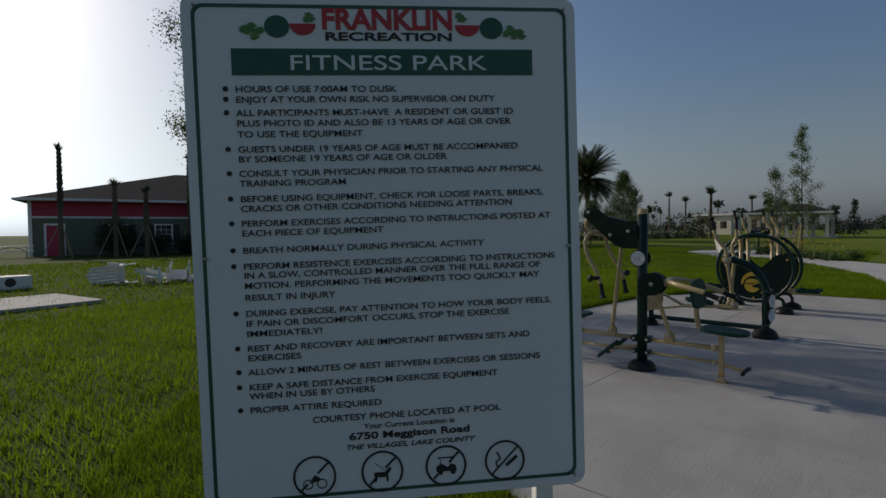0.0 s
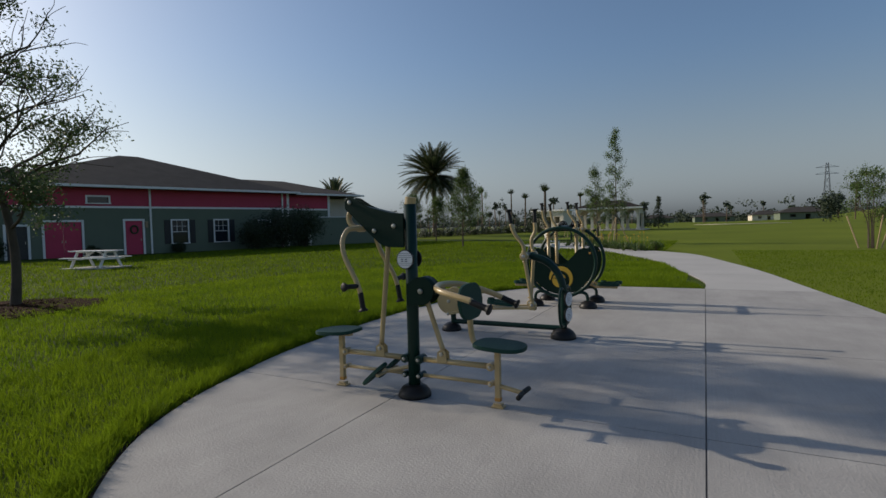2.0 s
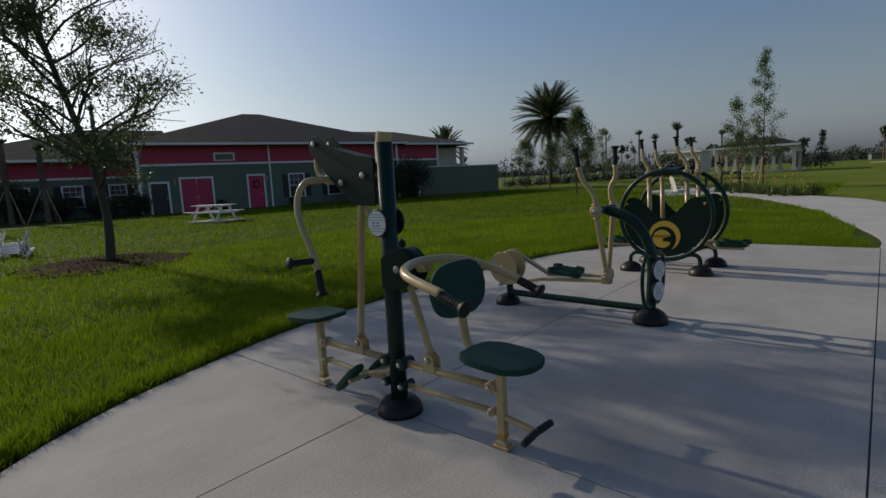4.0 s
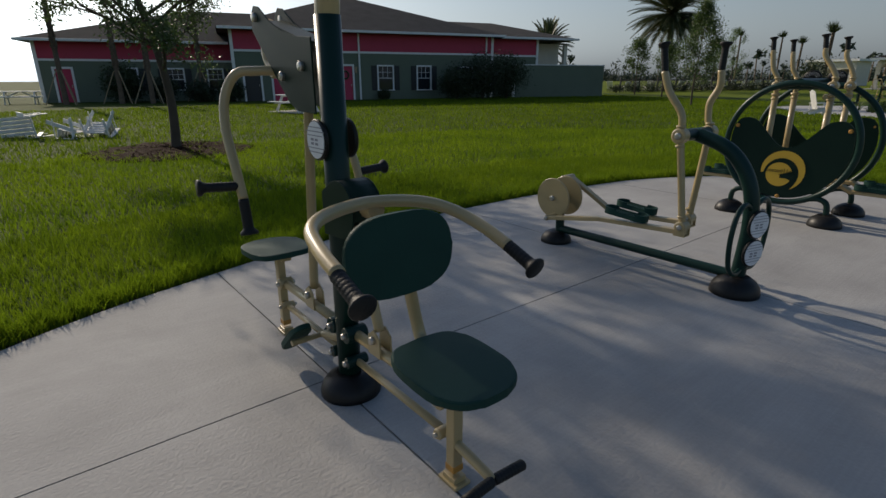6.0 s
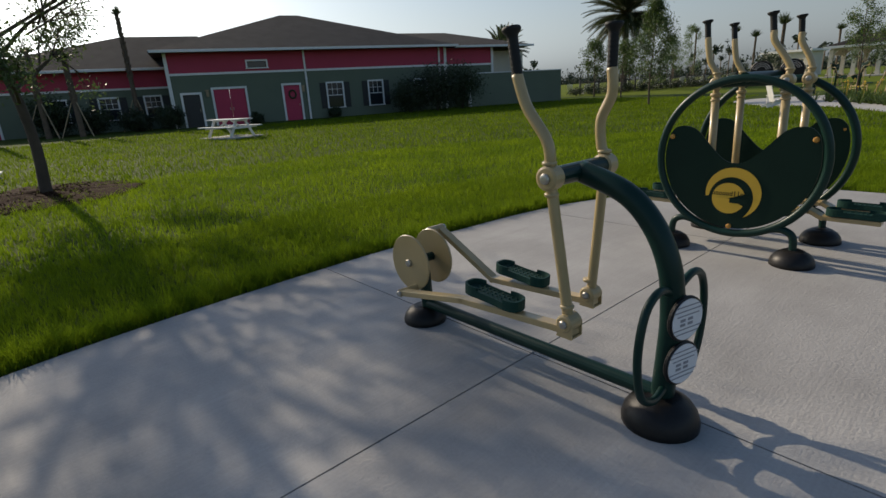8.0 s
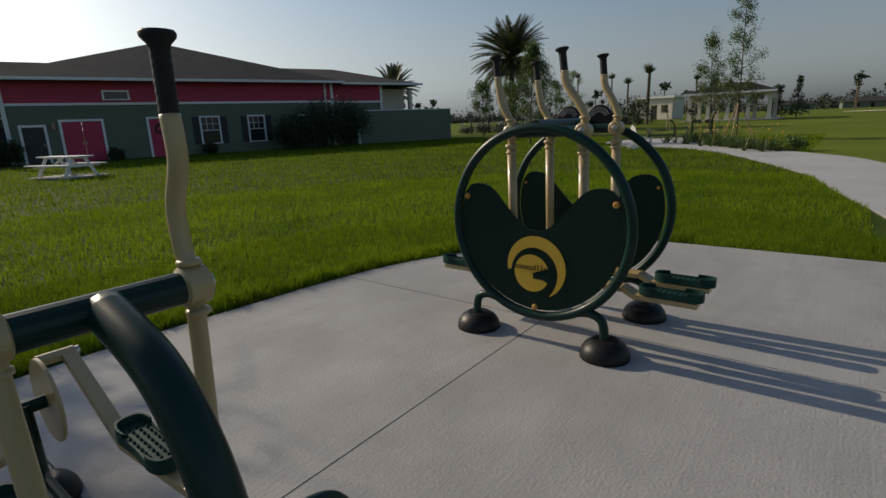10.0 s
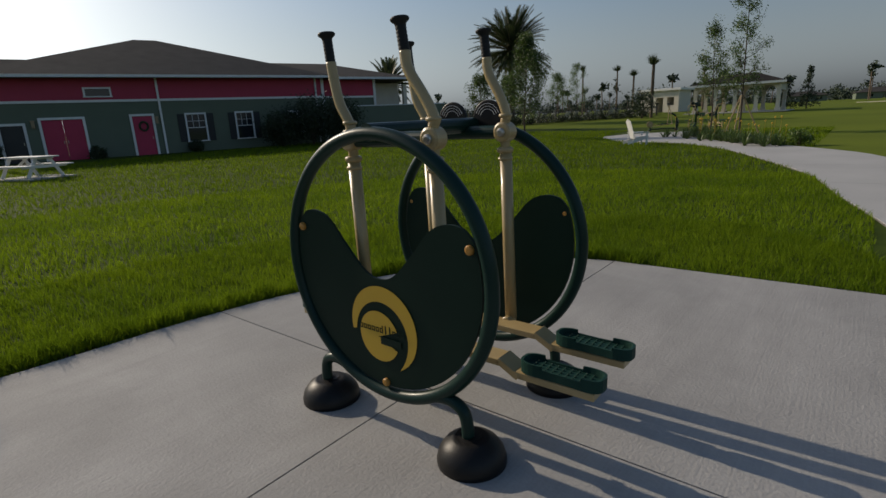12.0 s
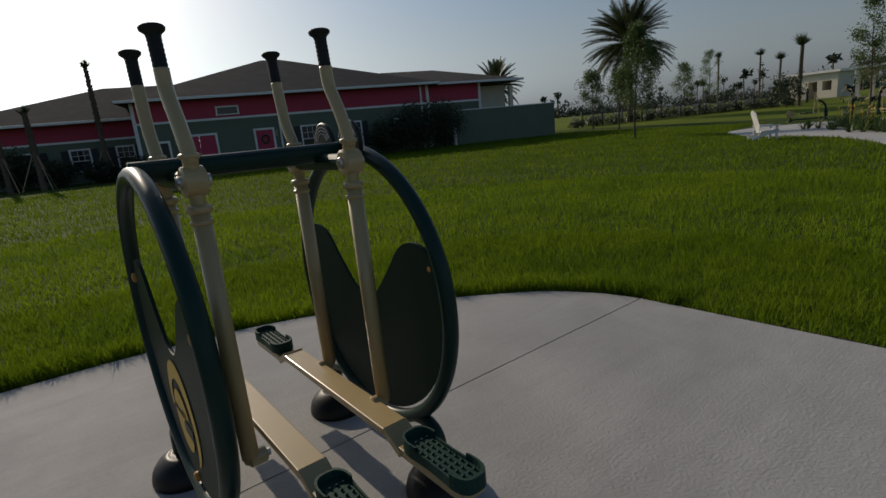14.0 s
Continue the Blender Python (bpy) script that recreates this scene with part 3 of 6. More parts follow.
    arc = [(0.13 + 0.128 * math.cos(a), 1.0 + 0.128 * math.sin(a)) for a in (radians(150 - 15 * k) for k in range(12))]
    for (xa, za), (xb, zb) in zip(arc, arc[1:]):
        v = [bm.verts.new(q) for q in ((xa, -0.066, za), (xb, -0.066, zb), (xb, 0.066, zb), (xa, 0.066, za))]
        bm.faces.new(v)
    bmesh.ops.remove_doubles(bm, verts=bm.verts[:], dist=1e-4)
    bmesh.ops.solidify(bm, geom=bm.faces[:], thickness=0.006)
    part("hub_cover", bm, M_PANEL, t, "curved dark green hub cover", smooth=True)
    bm = bmesh.new()
    tube(bm, [(0.16, 0, 1.0), (0.26, 0, 1.02), (0.33, 0, 1.03)], 0.04)
    part("press_neck", bm, M_TAN, t, smooth=True)
    bm = bmesh.new()
    tube(bm, [(0.80, -0.43, 0.985), (0.66, -0.415, 1.015), (0.50, -0.37, 1.045), (0.39, -0.25, 1.06), (0.33, -0.04, 1.065), (0.385, 0.17, 1.05), (0.485, 0.28, 1.015), (0.64, 0.32, 0.965), (0.775, 0.33, 0.915)], 0.026, 14)
    bar = part("press_bar", bm, M_TAN, t, "tan U-shaped press bar", smooth=True)
    grip(bar, (0.785, -0.43, 0.982), (0.955, -0.435, 0.925), 0.022)
    grip(bar, (0.76, 0.33, 0.92), (0.92, 0.335, 0.855), 0.022)
    bm = bmesh.new()
    tube(bm, [(0.15, 0, 0.92), (0.24, 0, 0.66), (0.31, 0, 0.46)], 0.024)
    part("link_rod", bm, M_TAN, t, smooth=True)
    # seats, legs and bars
    for s in (-1, 1):
        xs = 0.84 * s
        leg_bm = bmesh.new()
        box(leg_bm, (xs, 0, 0.285), (0.048, 0.048, 0.46), bevel=0.005)
        leg = part("leg", leg_bm, M_TAN, t, "tan square leg")
        part("foot_block", boxes(((xs, 0, 0.028), (0.075, 0.06, 0.024)), ((xs, 0, 0.01), (0.11, 0.08, 0.016)), bevel=0.003), M_TAN, leg)
        part("stop_band", boxes(((xs, 0, 0.075), (0.052, 0.052, 0.03)), bevel=0.003), M_BRASS, leg, "orange rubber stop")
        seat = [(0.215 * math.copysign(abs(math.cos(a)) ** 0.7, math.cos(a)) * (1.0 if s * math.cos(a) > 0 else 1.06), 0.185 * math.copysign(abs(math.sin(a)) ** (0.75 if s * math.cos(a) > 0 else 0.45), math.sin(a))) for a in (2 * math.pi * k / 36 for k in range(36))]
        bm = bmesh.new()
        plate(bm, seat, 0.034, pose(xs + 0.05 * s, -0.04 if s > 0 else 0.0, 0.555, 0, 3 * s), 0.008)
        part("seat", bm, M_SEAT, t, "green moulded plastic seat")
        part("seat_bracket", boxes(((xs, 0, 0.525), (0.24, 0.06, 0.024)), bevel=0.003), M_TAN, t)
        for z, r in ((0.355, 0.026), (0.205, 0.018)):
            bm = bmesh.new()
            rod(bm, (0.05 * s, 0, z), (xs - 0.02 * s, 0, z), r)
            part("link_bar", bm, M_TAN, t, "tan link bar", smooth=True)
            clevis(t, (xs - 0.06 * s, 0, z), r * 1.35, 0.085)
            bm = bmesh.new()
            lathe(bm, [(r * 1.5, -0.055), (r * 1.6, -0.05), (r * 1.6, 0.05), (r * 1.5, 0.055)], Matrix.Translation((0.075 * s, 0, z)) @ pose(0, 0, 0, 90), 16)
            lug = part("post_lug", bm, M_GREEN, t)
            bolt(lug, (0.075 * s, -0.06, z), "y", 0.016)
        px = -0.36 if s < 0 else 0.31
        tri = [(px - 0.05, 0.345), (px + 0.05, 0.345), (px + 0.045, 0.44), (px, 0.475), (px - 0.045, 0.44)]
        for y in (-0.03, 0.03):
            bm = bmesh.new()
            plate(bm, tri, 0.008, at_xz(y), 0.001)
            part("link_bracket", bm, M_TAN, t)
        bolt(t, (px, -0.04, 0.425), "y", 0.02)
    # backrest and foot pegs on the press side
    bm = bmesh.new()
    tube(bm, [(0.78, 0, 0.53), (0.65, 0, 0.54), (0.60, 0, 0.62), (0.60, -0.05, 0.88)], 0.026)
    part("back_support", bm, M_TAN, t, "tan bent backrest tube", smooth=True)
    pad = [(0.235 * math.copysign(abs(math.cos(a)) ** 0.65, math.cos(a)), 0.155 * math.copysign(abs(math.sin(a)) ** 0.8, math.sin(a))) for a in (2 * math.pi * k / 36 for k in range(36))]
    bm = bmesh.new()
    plate(bm, pad, 0.03, pose(0.635, -0.09, 0.935, 0, -6) @ FACE_X, 0.008)
    part("backrest", bm, M_SEAT, t, "rounded green backrest pad")
    bm = bmesh.new()
    tube(bm, [(0.85, 0, 0.19), (0.95, 0, 0.175), (1.06, 0, 0.155)], 0.02)
    part("foot_arm", bm, M_TAN, t, smooth=True)
    grip(t, (1.06, -0.005, 0.155), (1.07, -0.15, 0.155), 0.018, cap=False)
    grip(t, (1.06, 0.005, 0.155), (1.07, 0.15, 0.155), 0.018, cap=False)
    for s in (-1, 1):
        bm = bmesh.new()
        out = [(0.17 * math.copysign(abs(math.cos(a)) ** 0.6, math.cos(a)), 0.06 * math.copysign(abs(math.sin(a)) ** 0.7, math.sin(a))) for a in (2 * math.pi * k / 24 for k in range(24))]
        plate(bm, out, 0.03, pose(-0.36, s * 0.13, 0.20, 0, -42), 0.006)
        part("foot_pedal", bm, M_SEAT, t, "green tilted foot pedal")
    bm = bmesh.new()
    rod(bm, (-0.30, -0.18, 0.20), (-0.30, 0.18, 0.20), 0.016)
    rod(bm, (-0.30, 0, 0.20), (-0.05, 0, 0.27), 0.02)
    part("pedal_axle", bm, M_TAN, t)
    return t


def swing_arm(t, y, pts, grip_from, grip_to):
    bm = bmesh.new()
    tube(bm, [(x, y, z) for x, z in pts], 0.026, 14)
    arm = part("swing_arm", bm, M_TAN, t, "tan bent swing arm", smooth=True)
    grip(arm, (grip_from[0], y, grip_from[1]), (grip_to[0], y, grip_to[1]), 0.021)
    return arm


def collar(parent, x, y, z, r=0.034, h=0.02):
    bm = bmesh.new()
    lathe(bm, [(r * 0.8, -h / 2), (r, -h / 4), (r, h / 4), (r * 0.8, h / 2)], Matrix.Translation((x, y, z)), 16)
    part("collar", bm, M_TAN, parent, smooth=True)


def elliptical():
    t = thing("elliptical_trainer", (-0.81, 9.54, 0), "green and tan steel outdoor elliptical trainer on concrete", "exercise machine", "outdoor exercise machines")
    dome(t, 0, 0, 0.175, 0.15)
    dome(t, -1.72, 0, 0.15, 0.12)
    bm = bmesh.new()
    tube(bm, [(0, 0, 0.1), (0.015, 0, 0.35), (0.02, 0, 0.55), (-0.005, 0, 0.76), (-0.09, 0, 0.94), (-0.23, 0, 1.07), (-0.46, 0, 1.15)], 0.052, 18)
    part("mast", bm, M_GREEN, t, "dark green arched mast", smooth=True)
    bm = bmesh.new()
    rod(bm, (-0.47, -0.19, 1.15), (-0.47, 0.19, 1.15), 0.045, 18)
    part("cross_tube", bm, M_GREEN, t, "dark green cross tube", smooth=False)
    bm = bmesh.new()
    rod(bm, (-1.70, 0, 0.14), (0, 0, 0.14), 0.037, 16)
    part("base_tube", bm, M_GREEN, t, "dark green base tube", smooth=False)
    bm = bmesh.new()
    tube(bm, [(-1.68, 0, 0.12), (-1.69, 0, 0.3), (-1.71, 0, 0.47)], 0.042, 16)
    rod(bm, (-1.71, -0.1, 0.455), (-1.71, 0.1, 0.455), 0.03)
    part("rear_post", bm, M_GREEN, t, "dark green rear post")
    for s in (-1, 1):
        bm = bmesh.new()
        lathe(bm, [(0.188, -0.008), (0.192, -0.004), (0.192, 0.004), (0.188, 0.008)], Matrix.Translation((-1.71, s * 0.10, 0.455)) @ pose(0, 0, 0, 90), 40)
        disc = part("flywheel", bm, M_TAN, t, "tan round crank disc")
        bolt(disc, (-1.71, s * 0.115, 0.455), "y", 0.026)
        cx, cz = (-1.66, 0.29) if s < 0 else (-1.76, 0.62)
        bm = bmesh.new()
        rod(bm, (cx, s * 0.10, cz), (cx, s * 0.245, cz), 0.026)
        crank = part("crank_pin", bm, M_TAN, disc)
        bolt(crank, (cx, s * 0.25, cz), "y", 0.02)
        bx, bz = (-0.36, 0.47) if s < 0 else (-0.53, 0.43)
        # foot link: sloping bar, then level under the tray
        fx = bx - 0.48
        bm = bmesh.new()
        for a, b in (((cx, cz), (fx - 0.24, bz - 0.075)), ((fx - 0.24, bz - 0.075), (bx + 0.02, bz - 0.03))):
            d = Vector((b[0] - a[0], 0, b[1] - a[1]))
            m = Matrix.Translation(((a[0] + b[0]) / 2, s * 0.22, (a[1] + b[1]) / 2)) @ Matrix.Rotation(-math.atan2(d.z, d.x), 4, "Y")
            box(bm, (0, 0, 0), (d.length + 0.03, 0.058, 0.036), m, 0.004)
        part("foot_link", bm, M_TAN, t, "tan sloping foot link")
        tr = foot_plate(t, fx, s * 0.22, bz + 0.005, 0.38, -4)
        top = [(-0.655, 1.60), (-0.60, 1.46), (-0.50, 1.33), (-0.472, 1.25), (-0.47, 1.15)] if s < 0 else [(-0.45, 1.61), (-0.445, 1.49), (-0.50, 1.37), (-0.495, 1.25), (-0.475, 1.15)]
        ends = ((-0.65, 1.585), (-0.685, 1.80)) if s < 0 else ((-0.45, 1.60), (-0.447, 1.81))
        arm = swing_arm(t, s * 0.225, top + [((bx - 0.47) / 2, (1.15 + bz) / 2), (bx, bz)], *ends)
        collar(arm, -0.475, s * 0.225, 1.215)
        collar(arm, -0.463, s * 0.225, 1.075)
        collar(arm, bx - 0.012, s * 0.225, bz + 0.085)
        clevis(t, (-0.47, s * 0.225, 1.15), 0.056, 0.075)
        clevis(t, (bx, s * 0.225, bz + 0.01), 0.045, 0.09)
        bm = bmesh.new()
        for y in (-0.038, 0.038):
            plate(bm, [(bx - 0.04, bz - 0.055), (bx + 0.045, bz - 0.055), (bx + 0.045, bz + 0.02), (bx, bz + 0.055), (bx - 0.04, bz + 0.02)], 0.008, at_xz(s * 0.225 + y), 0.001)
        box(bm, (bx, s * 0.225, bz - 0.055), (0.085, 0.084, 0.008))
        part("clevis_fork", bm, M_TAN, t)
        bm = bmesh.new()
        tube(bm, [(0.02, s * 0.03, 0.66), (0.03, s * 0.16, 0.71), (0.03, s * 0.27, 0.65), (0.03, s * 0.315, 0.47), (0.03, s * 0.27, 0.27), (0.03, s * 0.15, 0.19), (0.02, s * 0.03, 0.20)], 0.018, 12)
        part("side_hoop", bm, M_GREEN, t, "dark green tubular side hoop", smooth=True)
    info_disc(t, (0.078, 0, 0.55), (1, -0.25, 0.0), 0.105, M_LABEL)
    info_disc(t, (0.075, 0, 0.335), (1, -0.25, 0.0), 0.105, M_LABEL)
    part("disc_bracket", boxes(((0.06, 0, 0.45), (0.012, 0.05, 0.40)), bevel=0.002), M_GREEN, t)
    return t


def ski_machine():
    """Two-person ski trainer between two ring frames."""
    t = thing("ski_walker", (-1.515, 12.68, 0), "two-person ski walker with green rings and heart-shaped panels", "exercise machine", "outdoor exercise machines")
    zc, R = 0.855, 0.655
    for s in (-1, 1):
        y = s * 0.44
        bm = bmesh.new()
        ring = [(R * math.cos(a), y, zc + R * math.sin(a)) for a in (2 * math.pi * k / 24 for k in range(24))]
        tube(bm, ring, 0.033, 14, 4, closed=True)
        part("ring_frame", bm, M_GREEN, t, "dark green tubular ring", smooth=True)
        out = []
        r2 = 0.61
        a0 = math.asin((1.055 - zc) / r2)
        for k in range(41):
            a = math.pi - a0 + (math.pi + 2 * a0) * k / 40
            out.append((r2 * math.cos(a), zc + r2 * math.sin(a)))
        top = smooth_line([(0.575, 1.06, 0), (0.52, 1.115, 0), (0.43, 1.125, 0), (0.335, 1.085, 0), (0.22, 0.96, 0), (0.10, 0.845, 0), (0.0, 0.815, 0), (-0.10, 0.845, 0), (-0.22, 0.96, 0), (-0.335, 1.085, 0), (-0.43, 1.125, 0), (-0.52, 1.115, 0), (-0.575, 1.06, 0)], 4)
        out += [(p.x, p.y) for p in top]
        bm = bmesh.new()
        plate(bm, out, 0.014, at_xz(y), 0.0)
        panel = part("panel", bm, M_PANEL, t, "dark green heart-shaped panel")
        f = y - 0.0085 if s < 0 else y + 0.0085
        for x, z in ((0.555, 1.03), (-0.555, 1.03), (0.0, 0.262)):
            bolt(panel, (x, f, z), "y", 0.022, M_BRASS, "cap_bolt")
        if s < 0:
            logo(panel, y - 0.0095)
        for x in (-1, 1):
            bm = bmesh.new()
            tube(bm, [(x * 0.30, y, 0.275), (x * 0.40, y, 0.29), (x * 0.475, y, 0.26), (x * 0.50, y, 0.19), (x * 0.50, y, 0.08)], 0.03, 14)
            part("leg", bm, M_GREEN, t, "short bent green leg", smooth=True)
            dome(t, x * 0.505, y * 0.96, 0.165, 0.135)
        bm = bmesh.new()
        rod(bm, (-0.27, s * 0.30, 1.475), (0.27, s * 0.30, 1.475), 0.036, 16)
        part("arm_axle", bm, M_GREEN, t, "dark green arm axle")
        # the level bar with a tray at each end
        by = s * 0.18 + 0.03
        bm = bmesh.new()
        box(bm, (0, by, 0.41), (1.05, 0.11, 0.034), bevel=0.004)
        for e in (-1, 1):
            m = Matrix.Translation((e * 0.57, by, 0.39)) @ Matrix.Rotation(e * radians(28), 4, "Y")
            box(bm, (0, 0, 0), (0.13, 0.11, 0.034), m, 0.004)
            box(bm, (e * 0.80, by, 0.37), (0.40, 0.10, 0.036), bevel=0.004)
        part("foot_bar", bm, M_TAN, t, "tan cranked foot bar")
        for e in (-1, 1):
            ft = foot_plate(t, e * 0.83, by, 0.41, 0.40)
            px = 0.27 * e
            outx = -0.14 if e > 0 > s else -0.105
            pts = [(px + outx, 1.86), (px + outx * 0.9, 1.78), (px + outx * 0.45 + 0.02 * e, 1.66), (px + 0.01 * e, 1.56), (px, 1.475), (px + 0.01, 0.95), (px + 0.02, 0.40)]
            arm = swing_arm(t, s * 0.30, pts, (px + outx, 1.84), (px + outx * 1.15, 2.0))
            bm = bmesh.new()
            rod(bm, (px + 0.002, s * 0.30, 1.37), (px + 0.02, s * 0.30, 0.42), 0.033, 16)
            part("lower_sleeve", bm, M_TAN, arm, smooth=True)
            collar(arm, px, s * 0.30, 1.38, 0.044, 0.03)
            collar(arm, px, s * 0.30, 1.335, 0.04, 0.02)
            collar(arm, px + 0.005 * e, s * 0.30, 1.56, 0.036)
            clevis(t, (px, s * 0.30, 1.475), 0.052, 0.08)
            clevis(t, (px + 0.02, s * 0.275, 0.41), 0.032, 0.07)
    bm = bmesh.new()
    rod(bm, (0, -0.45, 1.515), (0, 0.45, 1.515), 0.042, 18)
    part("top_tube", bm, M_GREEN, t, "dark green top tube")
    for x in (-0.15, 0.10):
        d = info_disc(t, (x, 0.40, 1.55), (0.0, -1, 0), 0.10)
        bm = bmesh.new()
        for r in (0.05, 0.065, 0.08):
            tube(bm, [(x + r * math.cos(a), 0.390, 1.55 + r * math.sin(a)) for a in (radians(20 + 20 * k) for k in range(8))], 0.0016, 4, 1)
        part("print_lines", bm, M_LABEL, d, "white curved print")
    return t


def logo(panel, y):
    """A round emblem: crescent, disc and bar, drawn as plain yellow shapes."""
    m = at_xz(y, -0.005, 0.555)

    def ring(r0, r1, a0, a1, c0=(0, 0), c1=(0, 0), n=26):
        """A band between two arcs."""
        vs = []
        for k in range(n + 1):
            a = radians(a0 + (a1 - a0) * k / n)
            vs.append((bm.verts.new(m @ Vector((c0[0] + r0 * math.cos(a), c0[1] + r0 * math.sin(a), 0.002))), bm.verts.new(m @ Vector((c1[0] + r1 * math.cos(a), c1[1] + r1 * math.sin(a), 0.002)))))
        for p, q in zip(vs, vs[1:]):
            bm.faces.new((p[0], p[1], q[1], q[0]))
    bm = bmesh.new()
    n, arcs = 30, []
    for k in range(n + 1):
        f = k / n
        a = radians(190 - 262 * f)
        swell = math.sin(math.pi * min(1.0, 0.06 + 0.98 * f)) ** 0.7
        outer, inner = 0.225, 0.225 - 0.085 * swell
        arcs.append([bm.verts.new(m @ Vector((r * math.cos(a) + 0.01, r * math.sin(a), 0.002))) for r in (outer, inner)])
    for p, q in zip(arcs, arcs[1:]):
        bm.faces.new((p[0], p[1], q[1], q[0]))
    part("emblem_crescent", bm, M_YEL, panel, "yellow printed crescent")
    bm = bmesh.new()
    ring(0.135, 0.003, 20, 335, (-0.022, -0.045), (-0.022, -0.045), 40)
    part("emblem", bm, M_YEL, panel, "yellow round printed emblem")
    bm = bmesh.new()
    box(bm, (0.06, -0.063, 0.0035), (0.14, 0.04, 0.001), m)
    for k in range(11):
        tall = k in (5, 7, 9)
        x = -0.145 + 0.029 * k
        if k in (6, 7):
            box(bm, (x, 0.0, 0.0045), (0.007, 0.045, 0.001), m)
            continue
        h = 0.026
        for dx in (-0.008, 0.008):
            up = 0.014 if tall and dx > 0 else 0.0
            box(bm, (x + dx, -0.008 + up / 2, 0.0045), (0.0055, h + up, 0.001), m)
        for dz in (-0.018, 0.003):
            box(bm, (x, dz, 0.0046), (0.018, 0.005, 0.001), m)
    part("emblem_bars", bm, M_PANEL, panel, "dark small print across the emblem")


press_machine()
elliptical()
ski_machine()


# ---- club building ----
BASE_Z = 0.18
B_FRAME = Matrix.Translation((-35.7, 19.7, BASE_Z)) @ Matrix.Rotation(math.atan2(0.957, 0.291), 4, "Z")
# in the building's frame x runs along the front, -y looks out over the lawn and z is up


def wall(bm, x0, x1, y0, y1, z0, z1, holes=()):
    """A wall along x in one piece, with rectangular openings (xa, xb, za, zb) cut through it."""
    xs = sorted({x0, x1, *(h[0] for h in holes), *(h[1] for h in holes)})
    zs = sorted({z0, z1, *(h[2] for h in holes), *(h[3] for h in holes)})
    nx, nz, made = len(xs) - 1, len(zs) - 1, {}

    def v(i, j, y):
        if (i, j, y) not in made:
            made[i, j, y] = bm.verts.new((xs[i], y, zs[j]))
        return made[i, j, y]

    def full(i, j):
        if not (0 <= i < nx and 0 <= j < nz):
            return False
        x, z = (xs[i] + xs[i + 1]) / 2, (zs[j] + zs[j + 1]) / 2
        return not any(h[0] <= x <= h[1] and h[2] <= z <= h[3] for h in holes)
    for i in range(nx):
        for j in range(nz):
            if not full(i, j):
                continue
            bm.faces.new((v(i, j, y0), v(i + 1, j, y0), v(i + 1, j + 1, y0), v(i, j + 1, y0)))
            bm.faces.new((v(i, j, y1), v(i, j + 1, y1), v(i + 1, j + 1, y1), v(i + 1, j, y1)))
            for di, dj, a, b in ((-1, 0, (i, j + 1), (i, j)), (1, 0, (i + 1, j), (i + 1, j + 1)), (0, -1, (i, j), (i + 1, j)), (0, 1, (i + 1, j + 1), (i, j + 1))):
                if not full(i + di, j + dj):
                    bm.faces.new((v(*b, y0), v(*a, y0), v(*a, y1), v(*b, y1)))
    return bm


def trim_frame(bm, xa, xb, za, zb, y, w=0.12, bottom=True):
    box(bm, ((xa + xb) / 2, y, zb + w / 2), (xb - xa + 2 * w, 0.06, w))
    for x in (xa - w / 2, xb + w / 2):
        box(bm, (x, y, (za + zb) / 2), (w, 0.058, zb - za))
    if bottom:
        box(bm, ((xa + xb) / 2, y - 0.03, za - w / 3), (xb - xa + 2.6 * w, 0.12, w * 0.66))


def club_window(t, xa, xb, za, zb, y, shutters=True, bars=True):
    bm = bmesh.new()
    trim_frame(bm, xa, xb, za, zb, y - 0.03, 0.1)
    win = part("window", bm, M_WHITE, t, "white framed window")
    part("pane", boxes((((xa + xb) / 2, y + 0.1, (za + zb) / 2), (xb - xa, 0.02, zb - za))), M_GLASS, win)
    if bars:
        bm = bmesh.new()
        box(bm, ((xa + xb) / 2, y + 0.07, (za + zb) / 2), (xb - xa, 0.035, 0.05))
        zm = (za + zb) / 2
        for k in (1, 2):
            box(bm, (xa + (xb - xa) * k / 3, y + 0.075, (zm + zb) / 2), (0.025, 0.025, zb - zm))
        box(bm, ((xa + xb) / 2, y + 0.076, (zm + zb) / 2), (xb - xa, 0.025, 0.025))
        part("sash_bars", bm, M_WHITE, win)
    if shutters:
        for x in (xa - 0.33, xb + 0.33):
            bm = bmesh.new()
            box(bm, (x, y - 0.03, (za + zb) / 2), (0.40, 0.04, zb - za + 0.1), bevel=0.005)
            for k in range(14):
                box(bm, (x, y - 0.055, za + (zb - za) * (k + 0.5) / 14), (0.32, 0.02, 0.05), None)
            part("shutter", bm, M_SHUT, win, "black louvred shutter")


def club_door(t, xa, xb, zb, y, mat, leaves=1, name="door"):
    bm = bmesh.new()
    trim_frame(bm, xa, xb, 0.0, zb, y - 0.03, 0.13, bottom=False)
    fr = part(name, bm, M_WHITE, t, "white door surround")
    w = (xb - xa) / leaves
    for k in range(leaves):
        bm = bmesh.new()
        x = xa + w * (k + 0.5)
        box(bm, (x, y + 0.06, zb / 2), (w - 0.012, 0.05, zb - 0.01), bevel=0.004)
        for za, zc in ((0.25, 0.95), (1.1, zb - 0.2)):
            box(bm, (x, y + 0.03, (za + zc) / 2), (w * 0.66, 0.012, zc - za), bevel=0.004)
        leaf = part("door_leaf", bm, mat, fr)
        part("handle", boxes(((x + (w * 0.4 if k == 0 else -w * 0.4), y + 0.0, 1.05), (0.03, 0.05, 0.16)), bevel=0.006), M_STEEL, leaf, "metal handle")


